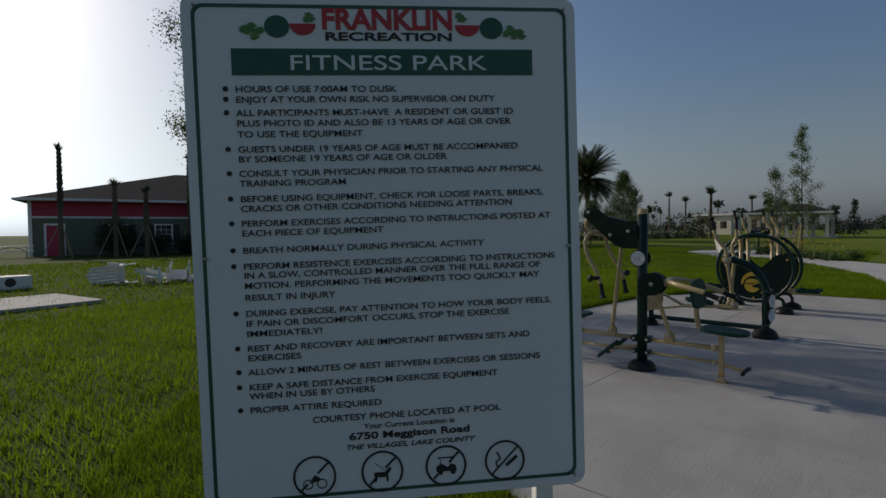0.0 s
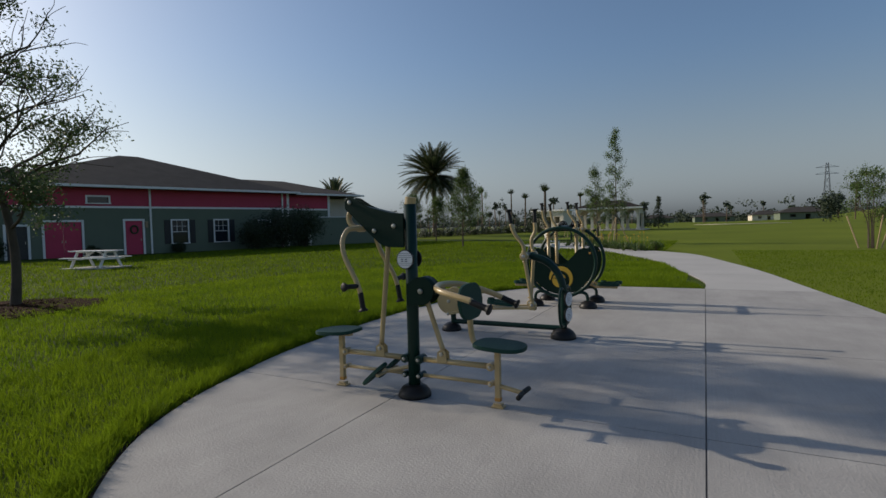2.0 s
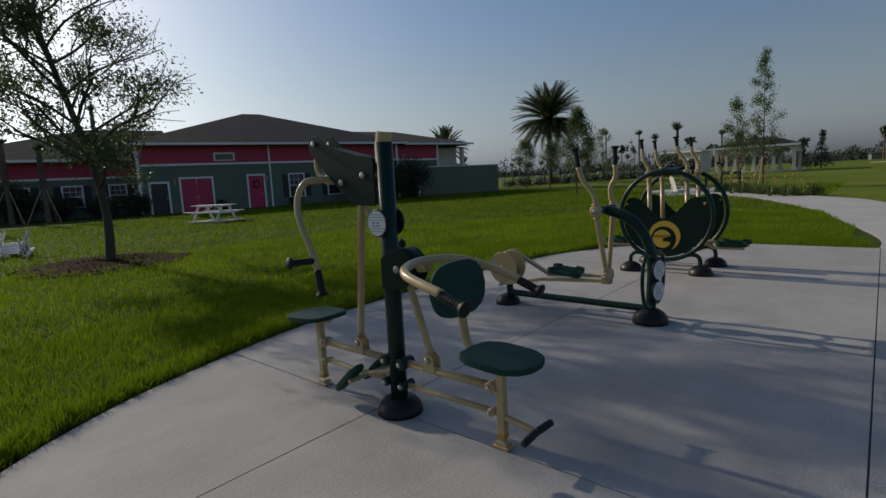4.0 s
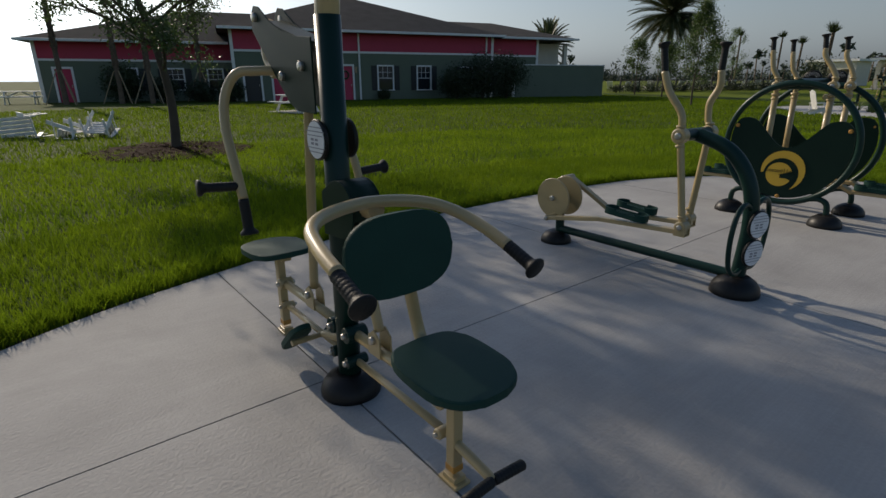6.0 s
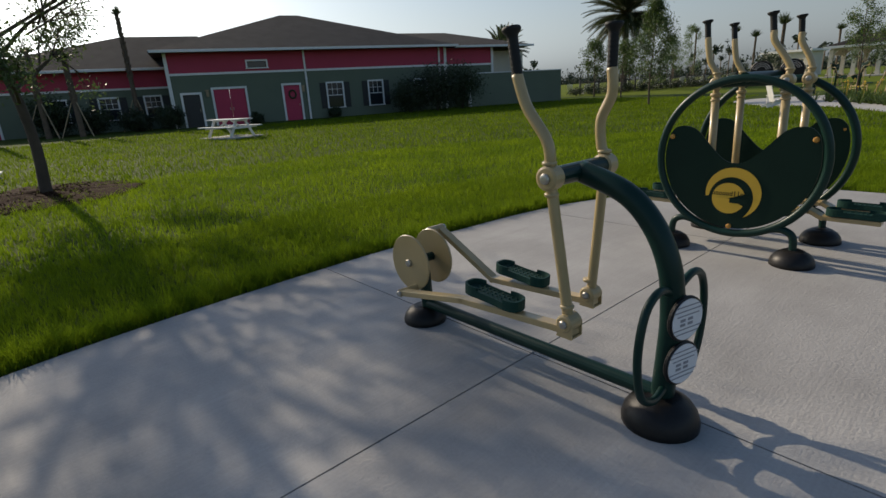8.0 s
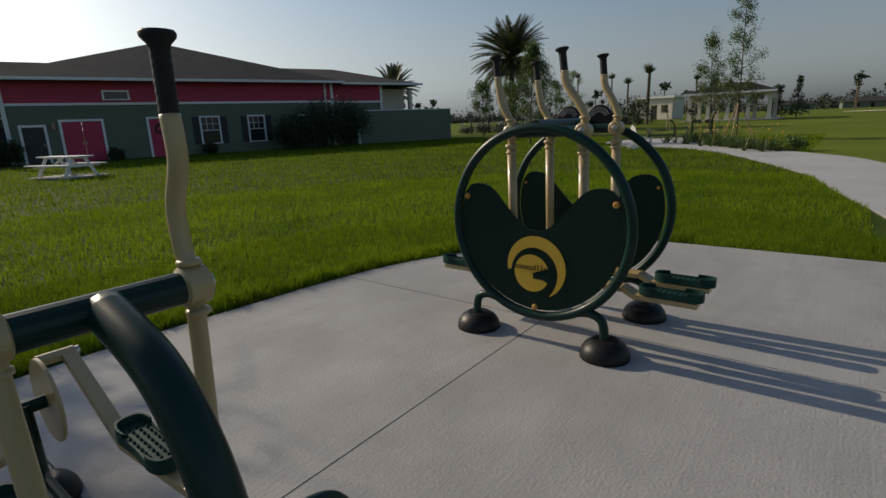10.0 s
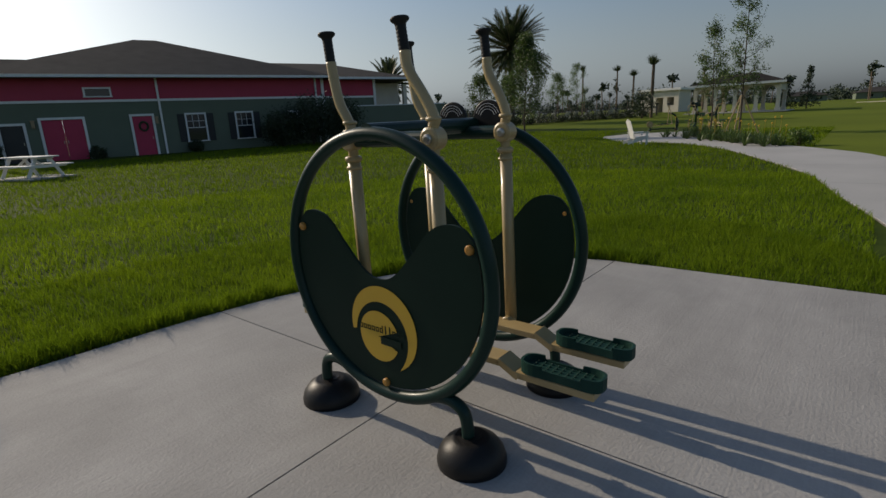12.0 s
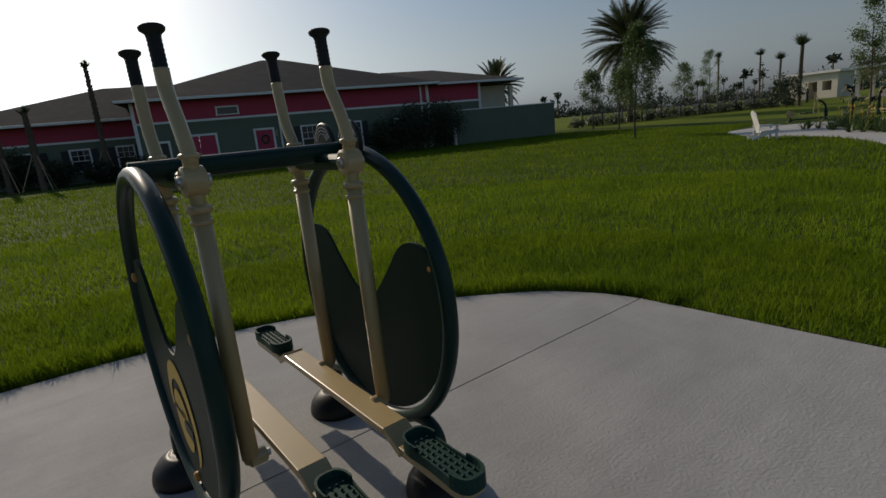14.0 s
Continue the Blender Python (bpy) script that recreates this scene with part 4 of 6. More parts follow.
def hip_roof(bm, x0, x1, y0, y1, z, h, rx0, rx1, ym=None, over=0.6):
    """A hipped roof with a ridge from rx0 to rx1 and thick eaves."""
    ym = (y0 + y1) / 2 if ym is None else ym
    a = [(x0 - over, y0 - over, z), (x1 + over, y0 - over, z), (x1 + over, y1 + over, z), (x0 - over, y1 + over, z)]
    e, r = [bm.verts.new(q) for q in a], [bm.verts.new((rx0, ym, z + h)), bm.verts.new((rx1, ym, z + h))]
    lo = [bm.verts.new((q[0], q[1], z - 0.1)) for q in a]
    for f in ((e[0], e[1], r[1], r[0]), (e[1], e[2], r[1]), (e[2], e[3], r[0], r[1]), (e[3], e[0], r[0])):
        bm.faces.new(f)
    for k in range(4):
        bm.faces.new((lo[k], lo[(k + 1) % 4], e[(k + 1) % 4], e[k]))
    bm.faces.new(lo[::-1])


def gutter(t, x0, x1, y, z):
    bm = bmesh.new()
    box(bm, ((x0 + x1) / 2, y, z), (x1 - x0, 0.12, 0.16), bevel=0.02)
    part("gutter", bm, M_WHITE, t, "white eaves gutter")


def downpipe(t, x, y, z):
    bm = bmesh.new()
    box(bm, (x, y, z / 2), (0.12, 0.09, z), bevel=0.01)
    for k in (0.3, 0.6, 0.9):
        box(bm, (x, y, z * k), (0.17, 0.1, 0.04))
    part("downpipe", bm, M_WHITE, t, "white downpipe")


def club_house():
    t = new("club_house")
    t.matrix_world = B_FRAME
    tagged(t, "long sage and red club building with brown hipped roof", "building")
    H, BAND = 4.55, 3.28
    doors = [(-1.72, -0.72, 0, 2.05), (0.12, 2.06, 0, 2.3), (4.55, 5.62, 0, 2.35)]
    wins = [(7.55, 8.62, 0.72, 2.35), (10.6, 11.6, 0.72, 2.35), (14.2, 15.1, 0.9, 2.3)]
    bm = bmesh.new()
    wall(bm, -2.4, 16.9, 0.0, 0.25, 0.0, BAND, doors + wins)
    for x in (-2.28, 16.78):
        part("end_wall", boxes(((x, 5.2, BAND / 2), (0.24, 9.8, BAND))), M_SAGE, t, "sage green siding")
        part("upper_end_wall", boxes(((x, 5.2, (BAND + H) / 2), (0.24, 9.8, H - BAND))), M_RED, t, "red upper siding")
    part("lower_wall", bm, M_SAGE, t, "sage green siding")
    bm = bmesh.new()
    wall(bm, -2.4, 16.9, 0.0, 0.25, BAND, H, [(2.45, 3.65, 3.55, 3.95)])
    part("upper_wall", bm, M_RED, t, "red upper siding")
    bm = bmesh.new()
    box(bm, (7.25, -0.03, BAND), (19.36, 0.06, 0.14))
    for x in (-2.33, 16.83):
        box(bm, (x, -0.035, H / 2), (0.2, 0.07, H))
    part("trim_band", bm, M_WHITE, t, "white trim boards")
    for xa, xb, za, zb in wins:
        club_window(t, xa, xb, za, zb, 0.0)
    club_window(t, 2.45, 3.65, 3.55, 3.95, 0.0, shutters=False, bars=False)
    club_door(t, *doors[0][:2], 2.05, 0.0, M_DARK)
    club_door(t, *doors[1][:2], 2.3, 0.0, M_DOORR, 2)
    club_door(t, *doors[2][:2], 2.35, 0.0, M_DOORR)
    bm = bmesh.new()
    pts = [(5.1 + 0.22 * math.cos(a), -0.05, 1.75 + 0.26 * math.sin(a)) for a in (2 * math.pi * k / 12 for k in range(12))]
    tube(bm, pts, 0.06, 8, 2, closed=True)
    part("door_wreath", bm, M_SHRUB, t, "dark leafy wreath on the red door")
    bm = bmesh.new()
    hip_roof(bm, -2.4, 16.9, 0.0, 12.0, H + 0.1, 3.0, 6.0, 7.4, 6.5, 0.75)
    part("roof", bm, M_ROOF, t, "brown shingle hipped roof")
    gutter(t, -3.1, 17.6, -0.80, H + 0.06)
    downpipe(t, 6.15, -0.06, H)
    downpipe(t, 16.3, -0.06, H)
    bm = bmesh.new()
    rod(bm, (4.0, 4.0, H + 1.0), (4.0, 4.0, H + 1.75), 0.05)
    part("vent_pipe", bm, M_GALV, t)
    for x in (-0.25, 6.0 - 0.15):
        part("wall_lamp", boxes(((x, -0.08, 2.05), (0.16, 0.14, 0.34)), ((x, -0.08, 2.26), (0.22, 0.2, 0.08)), bevel=0.01), M_WOOD, t, "small wall lantern")
    # lower wing
    y = 2.6
    bm = bmesh.new()
    wings = [(-13.0, -12.1, 0, 2.1), (-9.4, -8.4, 0.8, 2.1), (-6.6, -5.6, 0.8, 2.1), (-4.0, -3.1, 0.8, 2.1)]
    wall(bm, -13.9, -2.4, y, y + 0.25, 0.0, 2.65, wings)
    part("wing_lower_wall", bm, M_SAGE, t, "sage green siding")
    bm = bmesh.new()
    wall(bm, -13.9, -2.4, y, y + 0.25, 2.65, 3.75)
    part("wing_end_wall", boxes(((-13.78, y + 5, 1.32), (0.24, 9.4, 2.65))), M_SAGE, t, "sage green siding")
    part("wing_upper_end", boxes(((-13.78, y + 5, 3.2), (0.24, 9.4, 1.1))), M_RED, t, "red upper siding")
    part("wing_upper_wall", bm, M_RED, t, "red upper siding")
    bm = bmesh.new()
    box(bm, (-8.1, y - 0.03, 2.65), (11.5, 0.06, 0.13))
    box(bm, (-13.85, y - 0.035, 1.87), (0.2, 0.07, 3.75))
    part("wing_trim", bm, M_WHITE, t, "white trim boards")
    club_door(t, -13.0, -12.1, 2.1, y, M_DOORR)
    for xa, xb, za, zb in wings[1:]:
        club_window(t, xa, xb, za, zb, y)
    bm = bmesh.new()
    hip_roof(bm, -13.9, 0.0, y, y + 11, 3.85, 2.5, -5.0, 0.0, y + 5, 0.75)
    part("wing_roof", bm, M_ROOF, t, "brown shingle hipped roof")
    gutter(t, -14.6, -2.5, y - 0.8, 3.80)
    # far bay, set back
    y = 0.9
    bm = bmesh.new()
    wall(bm, 16.9, 21.6, y, y + 0.25, 0.0, BAND)
    part("bay_lower_wall", bm, M_SAGE, t, "sage green siding")
    bm = bmesh.new()
    wall(bm, 16.9, 21.6, y, y + 0.25, BAND, H)
    part("bay_upper_wall", bm, M_RED, t, "red upper siding")
    part("bay_trim", boxes(((19.25, y - 0.03, BAND), (4.7, 0.06, 0.14)), ((21.5, y - 0.035, H / 2), (0.2, 0.07, H))), M_WHITE, t, "white trim boards")
    bm = bmesh.new()
    wall(bm, 21.6, 24.4, y + 1.2, y + 1.4, 0, H - 0.2)
    part("porch_wall", bm, M_CREAM, t, "cream stucco wall")
    part("porch_post", boxes(((24.3, y + 0.1, 2.1), (0.3, 0.3, 4.2))), M_CREAM, t)
    bm = bmesh.new()
    hip_roof(bm, 15.0, 24.4, y, y + 9, H + 0.1, 1.5, 15.0, 19.5, y + 4.5, 0.7)
    part("bay_roof", bm, M_ROOF, t, "brown shingle hipped roof")
    gutter(t, 17.8, 25.1, y - 0.75, H + 0.05)
    return t


def screen_wall():
    """The walled service yard beside the building."""
    t = new("yard_wall")
    t.matrix_world = Matrix.Translation((-29.9, 37.4, 0.1)) @ Matrix.Rotation(math.atan2(0.957, 0.291), 4, "Z")
    tagged(t, "dark sage walled service yard with white corner board", "wall")
    m = boxes(((0.0, 1.9, 1.3), (0.2, 4.2, 2.6)), ((4.3, -0.1, 1.3), (8.8, 0.2, 2.6)), ((8.6, 2.0, 1.3), (0.2, 4.0, 2.6)))
    part("yard_panel", m, M_SAGE, t)
    part("coping", boxes(((0.0, 1.9, 2.63), (0.28, 4.3, 0.07)), ((4.3, -0.1, 2.634), (8.9, 0.3, 0.07)), ((8.6, 2.0, 2.63), (0.28, 4.1, 0.07))), M_WHITE, t, "white coping")
    part("corner_board", boxes(((-0.06, -0.19, 1.3), (0.2, 0.06, 2.6)), ((-0.12, -0.12, 1.3), (0.06, 0.2, 2.6))), M_WHITE, t, "white corner board")


club_house()
screen_wall()


# ---- planting ----
def leaf_cloud(name, centres, per, spread, size, mat, seed, parent, label="", flat=0.0):
    """A crown of many small separate leaves about the given points."""
    rng = np.random.default_rng(seed)
    c = np.repeat(np.asarray(centres, float), per, axis=0)
    n = len(c)
    p = c + rng.normal(0, 1, (n, 3)) * spread
    a, b = rng.normal(0, 1, (n, 3)), rng.normal(0, 1, (n, 3))
    a /= np.linalg.norm(a, axis=1)[:, None]
    b -= a * np.sum(a * b, axis=1)[:, None]
    b /= np.linalg.norm(b, axis=1)[:, None]
    s = size * rng.uniform(0.6, 1.3, n)[:, None]
    v = np.stack([p - a * s, p + b * s * 0.42, p + a * s, p - b * s * 0.42], axis=1)
    me = bpy.data.meshes.new(name)
    me.vertices.add(n * 4)
    me.vertices.foreach_set("co", v.ravel())
    me.loops.add(n * 4)
    me.loops.foreach_set("vertex_index", np.arange(n * 4, dtype=np.int32))
    me.polygons.add(n)
    me.polygons.foreach_set("loop_start", np.arange(0, n * 4, 4, dtype=np.int32))
    me.polygons.foreach_set("loop_total", np.full(n, 4, np.int32))
    me.update(calc_edges=True)
    me.materials.append(mat)
    ob = new(name, me)
    ob.parent = parent
    if label:
        ob["label"] = label
    return ob


def branching(bm, rng, p, d, length, r, level, tips, droop=0.0, spread=0.6):
    q = p + d * length
    mid = p + d * length * 0.5 + Vector([rng.normal(0, length * 0.04) for _ in range(3)])
    tube(bm, [p, mid, q], (r, r * 0.6), 6 if level else 8, 3)
    if level <= 1:
        tips += [mid.lerp(q, k) for k in (0.2, 0.6, 1.0)]
    if level == 0:
        return
    n = 4 if level > 1 else 3
    for k in range(n):
        s = p.lerp(q, 0.35 + 0.65 * (k + rng.random()) / n)
        e = (d + Vector([rng.normal(0, spread) for _ in range(3)]) + Vector((0, 0, 0.15 - droop))).normalized()
        branching(bm, rng, s, e, length * rng.uniform(0.5, 0.75), r * 0.5, level - 1, tips, droop, spread)


def broadleaf(name, at, height, trunk_h, radius, r, mat, seed, label, leaves=(3, 0.22, 0.07), limbs=16, stems=1, narrow=1.0, group="", gaps=0.0, lean=(0, 0), taper=0.0, slope=None):
    """A tree of tapered trunk, limbs of falling length up the stem, and a ragged crown of small leaves."""
    rng = np.random.default_rng(seed)
    t = thing(name, (at[0], at[1], lawn_height(*at[:2]) if len(at) < 3 else at[2]), label, "tree", group)
    bm, tips = bmesh.new(), []
    for k in range(stems):
        a = 2 * math.pi * k / stems
        off = Vector((math.cos(a), math.sin(a), 0)) * (0.0 if stems == 1 else 0.12)
        top = Vector((rng.normal(0, 0.15), rng.normal(0, 0.15), height * 0.96)) + off * (3 if stems > 1 else 0) + Vector((*lean, 0))
        line = [off + Vector((0, 0, -0.05)), off + Vector((rng.normal(0, 0.03), rng.normal(0, 0.03), trunk_h)), top.lerp(off, 0.45) + Vector((0, 0, height * 0.05)), top]
        tube(bm, line, (r, r * 0.12), 10, 6)
        pts = smooth_line(line, 12)
        for i in range(limbs):
            f = (i + rng.random()) / limbs
            z = trunk_h + (height - trunk_h) * f * 0.97
            p = min(pts, key=lambda q: abs(q.z - z))
            ang = i * 2.4 + rng.normal(0, 0.3)
            reach = radius * (math.sin(math.pi * min(0.97, 0.28 + 0.69 * f)) ** 0.8) * rng.uniform(0.7, 1.1) * narrow * (1 + 0.25 * taper - taper * f)
            d = Vector((math.cos(ang), math.sin(ang), 0.55 + 0.5 * f)).normalized()
            branching(bm, rng, p, d, reach * 0.72, r * 0.38 * (1 - 0.6 * f), 2, tips, spread=0.5)
    part("trunk", bm, M_BARK, t, "grey-brown tapered trunk and limbs", smooth=True)
    if gaps:
        # foliage gathers in sprays with open sky between them
        tips = [q for q in tips if math.sin(q.x * 4.1 + 2 * math.sin(q.z * 2.3)) * math.sin(q.y * 4.4 + 1.7 * math.sin(q.x * 2.7)) + 0.6 * math.sin(q.z * 5.0 + q.x) + rng.normal(0, 0.15) > (gaps if q.z > 4.2 else gaps - 0.45)]
    if slope:
        # tips on the +y side are left out, more the higher, to limit the shade cast
        tips = [q for q in tips if q.y < slope[0] - slope[1] * (q.z - 3.5) + rng.normal(0, 0.2)]
    leaf_cloud("crown", [tuple(q) for q in tips], leaves[0], leaves[1], leaves[2], mat, seed + 1, t, "airy crown of small leaves")
    return t, bm


def stake(t, x, y, z, dx, dy):
    bm = bmesh.new()
    rod(bm, (x, y, -0.05), (dx, dy, z), 0.035, 8)
    part("stake", bm, M_WOOD, t, "pale wooden stake")


def date_palm(at, trunk_h, r, fronds, length, seed, label, droop=0.55):
    rng = np.random.default_rng(seed)
    t = thing("date_palm", (*at, lawn_height(*at)), label, "palm tree")
    bm = bmesh.new()
    tube(bm, [(0, 0, -0.1), (0.05, 0, trunk_h * 0.5), (0, 0, trunk_h)], (r, r * 0.85), 12, 10)
    for i in range(70):
        a, z = i * 2.4, trunk_h * (0.05 + 0.95 * i / 70)
        box(bm, (0, 0, 0), (0.12, 0.16, 0.1), Matrix.Translation((r * 0.95 * math.cos(a), r * 0.95 * math.sin(a), z)) @ Matrix.Rotation(a, 4, "Z") @ Matrix.Rotation(0.5, 4, "Y"))
    part("trunk", bm, M_PBARK, t, "rough ringed palm trunk")
    V, F = [], []
    stems = bmesh.new()
    for i in range(fronds):
        a, el = i * 2.39996, math.radians(rng.uniform(-35, 82) if i > 4 else 80)
        ln = length * rng.uniform(0.85, 1.1)
        d = Vector((math.cos(a) * math.cos(el), math.sin(a) * math.cos(el), math.sin(el)))
        p, pts = Vector((0, 0, trunk_h)), []
        for k in range(15):
            pts.append(p.copy())
            d = (d + Vector((0, 0, -droop * (0.4 + k / 15) / 15 * 1.6))).normalized()
            p = p + d * ln / 14
        tube(stems, pts[::2] + [pts[-1]], (0.03, 0.006), 5, 1)
        for k in range(1, 15):
            tan = (pts[k] - pts[k - 1]).normalized()
            side = tan.cross(Vector((0, 0, 1)))
            side = side.normalized() if side.length > 0.05 else Vector((1, 0, 0))
            up = side.cross(tan)
            for q in (0.0, 0.33, 0.67):
                o = pts[k - 1].lerp(pts[k], q)
                w = length * 0.17 * math.sin(math.pi * min(1, 0.12 + 0.85 * k / 15)) + 0.05
                for s in (-1, 1):
                    tip = o + (side * s + tan * 0.8 + up * 0.35).normalized() * w * rng.uniform(0.8, 1.1)
                    b = len(V)
                    V += [tuple(o - tan * 0.05), tuple(o + tan * 0.05), tuple(tip)]
                    F.append((b, b + 1, b + 2))
    part("frond_stem", stems, M_WOOD, t, "arching frond stems")
    raw("fronds", V, F, M_FROND, t)
    return t


def tied_palm(at, h, r, seed, spiky=True, stakes=True, head=1.0):
    """A freshly planted palm with a tied-up head, shaggy boots and wooden props."""
    rng = np.random.default_rng(seed)
    t = thing("transplanted_palm", (*at, lawn_height(*at)), "newly planted sabal palm with clipped head and wooden props", "palm tree", "newly planted palms")
    bm = bmesh.new()
    tube(bm, [(0, 0, -0.1), (rng.normal(0, 0.05), 0, h * 0.5), (rng.normal(0, 0.12), 0, h)], (r, r * 0.55), 10, 8)
    for i in range(60):
        a, z = i * 2.4, h * (0.45 + 0.55 * i / 60)
        k = 1 - 0.5 * i / 60
        box(bm, (0, 0, 0), (0.07, 0.09, 0.30), Matrix.Translation((r * 0.85 * k * math.cos(a), r * 0.85 * k * math.sin(a), z)) @ Matrix.Rotation(a, 4, "Z") @ Matrix.Rotation(0.28, 4, "Y"))
    part("trunk", bm, M_PBARK, t, "brown palm trunk with shaggy boots")
    V, F = [], []
    for i in range(int(46 * head)):
        a, el = rng.uniform(0, 6.28), math.radians(rng.uniform(35, 88))
        ln = rng.uniform(0.6, 1.5) * head
        d = Vector((math.cos(a) * math.cos(el), math.sin(a) * math.cos(el), math.sin(el)))
        s = d.orthogonal().normalized() * 0.035
        o = Vector((0, 0, h - 0.2))
        for k in range(5):
            e = (d + Vector([rng.normal(0, 0.16) for _ in range(3)])).normalized()
            b = len(V)
            V += [tuple(o + d * ln * 0.25 - s), tuple(o + d * ln * 0.25 + s), tuple(o + e * ln)]
            F.append((b, b + 1, b + 2))
    raw("head", V, F, M_FROND, t)
    if stakes:
        for k in range(3):
            a = k * 2.1 + 0.4
            bm = bmesh.new()
            rod(bm, (math.cos(a) * 1.0, math.sin(a) * 1.0, -0.02), (math.cos(a) * r, math.sin(a) * r, 1.9), 0.03, 6)
            part("prop", bm, M_WOOD, t, "wooden prop")
    return t


def shrub(at, w, h, seed, mat=None, label="dense dark clipped shrub against the wall", n=60, size=0.07, z=None):
    rng = np.random.default_rng(seed)
    t = thing("shrub", (*at, lawn_height(*at) if z is None else z), label, "shrub", "foundation shrubs")
    bm, tips = bmesh.new(), []
    for k in range(9):
        a = rng.uniform(0, 6.28)
        e = Vector((math.cos(a) * w * 0.4 * rng.random(), math.sin(a) * w * 0.4 * rng.random(), h * rng.uniform(0.5, 0.9)))
        tube(bm, [(0.05 * math.cos(a), 0.05 * math.sin(a), -0.03), e * 0.5 + Vector((0, 0, 0.05)), e], (0.02, 0.006), 5, 3)
    part("stems", bm, M_BARK, t)
    for k in range(n):
        v = Vector([rng.normal(0, 1) for _ in range(3)]).normalized() * rng.uniform(0.4, 1.0)
        tips.append((v.x * w / 2, v.y * w / 2, h * 0.52 + v.z * h * 0.45))
    leaf_cloud("foliage", tips, 26, 0.09 * max(w, h), size, mat or M_SHRUB, seed + 3, t)
    return t


# the oak's unseen upper crown is leaned and cut to place its shade on the slab
broadleaf("oak_tree", (-12.7, 8.3), 9.3, 1.8, 2.55, 0.115, M_LEAF, 11, "young live oak with airy crown in a mulch ring", (50, 0.16, 0.043), 42, gaps=0.24, lean=(-0.2, -1.6), taper=0.8, slope=(1.9, 0.55))
broadleaf("young_tree", (-15.6, 38.4), 5.9, 1.3, 1.35, 0.07, M_LEAF2, 21, "slender young leafy tree on the lawn", (14, 0.18, 0.055), 20, taper=0.3)
tr, _ = broadleaf("young_tree", (-4.9, 42.3), 8.7, 1.6, 1.15, 0.06, M_LEAF2, 31, "tall slender staked tree beside the path", (6, 0.15, 0.055), 26, 1, 0.95, gaps=-0.35, taper=0.5)
for dx, dy in ((0.9, 0.3), (-0.8, 0.5), (-0.1, -0.9)):
    stake(tr, dx, dy, 2.0, dx * 0.06, dy * 0.06)
broadleaf("young_tree", (-6.4, 42.9), 6.2, 1.6, 0.95, 0.05, M_LEAF2, 41, "slender staked tree beside the path", (6, 0.15, 0.055), 18, 1, 0.9, gaps=-0.35, taper=0.4)
tr, _ = broadleaf("multi_stem_tree", (8.6, 36.3), 4.0, 1.3, 1.05, 0.035, M_LEAF2, 51, "staked multi-stem crepe myrtle on the turf", (4, 0.13, 0.05), 7, 5, gaps=-0.1)
for dx, dy in ((0.75, 0.2), (-0.75, 0.3), (0.2, -0.8)):
    stake(tr, dx * 0.6, dy * 0.6, 1.7, dx * 1.25, dy * 1.25)
date_palm((-29.4, 59.9), 7.5, 0.28, 170, 4.6, 61, "large date palm with full arching crown")
date_palm((-33.5, 45.5), 4.3, 0.25, 70, 2.6, 71, "smaller date palm behind the service yard")
tied_palm((-18.6, 72.0), 5.7, 0.17, 81, stakes=False, head=1.0)
for (x, y, h, sd) in ((-37.2, 10.8, 4.7, 91), (-37.6, 8.0, 6.7, 92), (-36.2, 12.3, 4.3, 93), (-44.0, 2.5, 7.2, 94), (-38.2, 15.8, 7.0, 95)):
    tied_palm((x, y), h, 0.16, sd, head=0.45)
for (x, y, w, h, sd) in ((-28.8, 33.0, 3.3, 3.3, 101), (-29.4, 31.0, 2.4, 2.3, 102), (-35.9, 17.0, 1.6, 1.4, 103), (-36.6, 15.2, 1.7, 1.3, 104), (-37.4, 13.2, 1.9, 1.6, 105), (-38.4, 11.2, 2.4, 2.2, 106), (-34.2, 21.8, 0.8, 0.6, 107), (-28.5, 35.2, 3.0, 3.3, 108), (-33.0, 27.0, 0.8, 0.7, 109)):
    shrub((x, y), w, h, sd, n=230 if w > 2.2 else 110, size=0.085)


def mulch_ring(at, rad, seed):
    rng = np.random.default_rng(seed)
    z = lawn_height(*at)
    t = thing("mulch_bed", (*at, z), "brown bark mulch ring round the oak", "mulch")
    bm = bmesh.new()
    prof = [(rad * 1.02, 0.0), (rad * 0.97, 0.035), (rad * 0.75, 0.07), (rad * 0.35, 0.10), (0.1, 0.11)]
    lathe(bm, prof, None, 40)
    for v in bm.verts:
        v.co += Vector([rng.normal(0, 0.015) for _ in range(3)])
    part("mulch_mound", bm, M_MULCH, t)
    bm = bmesh.new()
    for k in range(700):
        a, r = rng.uniform(0, 6.28), rad * math.sqrt(rng.random()) * 1.04
        m = Matrix.Translation((r * math.cos(a), r * math.sin(a), 0.02 + 0.085 * (1 - (r / rad) ** 2))) @ Euler((rng.normal(0, 0.4), rng.normal(0, 0.4), rng.uniform(0, 6))).to_matrix().to_4x4()
        box(bm, (0, 0, 0), (rng.uniform(0.05, 0.13), rng.uniform(0.015, 0.035), 0.012), m)
    tagged(part("bark_chips", bm, M_MULCH, t), kind="stuff")


mulch_ring((-12.8, 8.25), 1.75, 5)


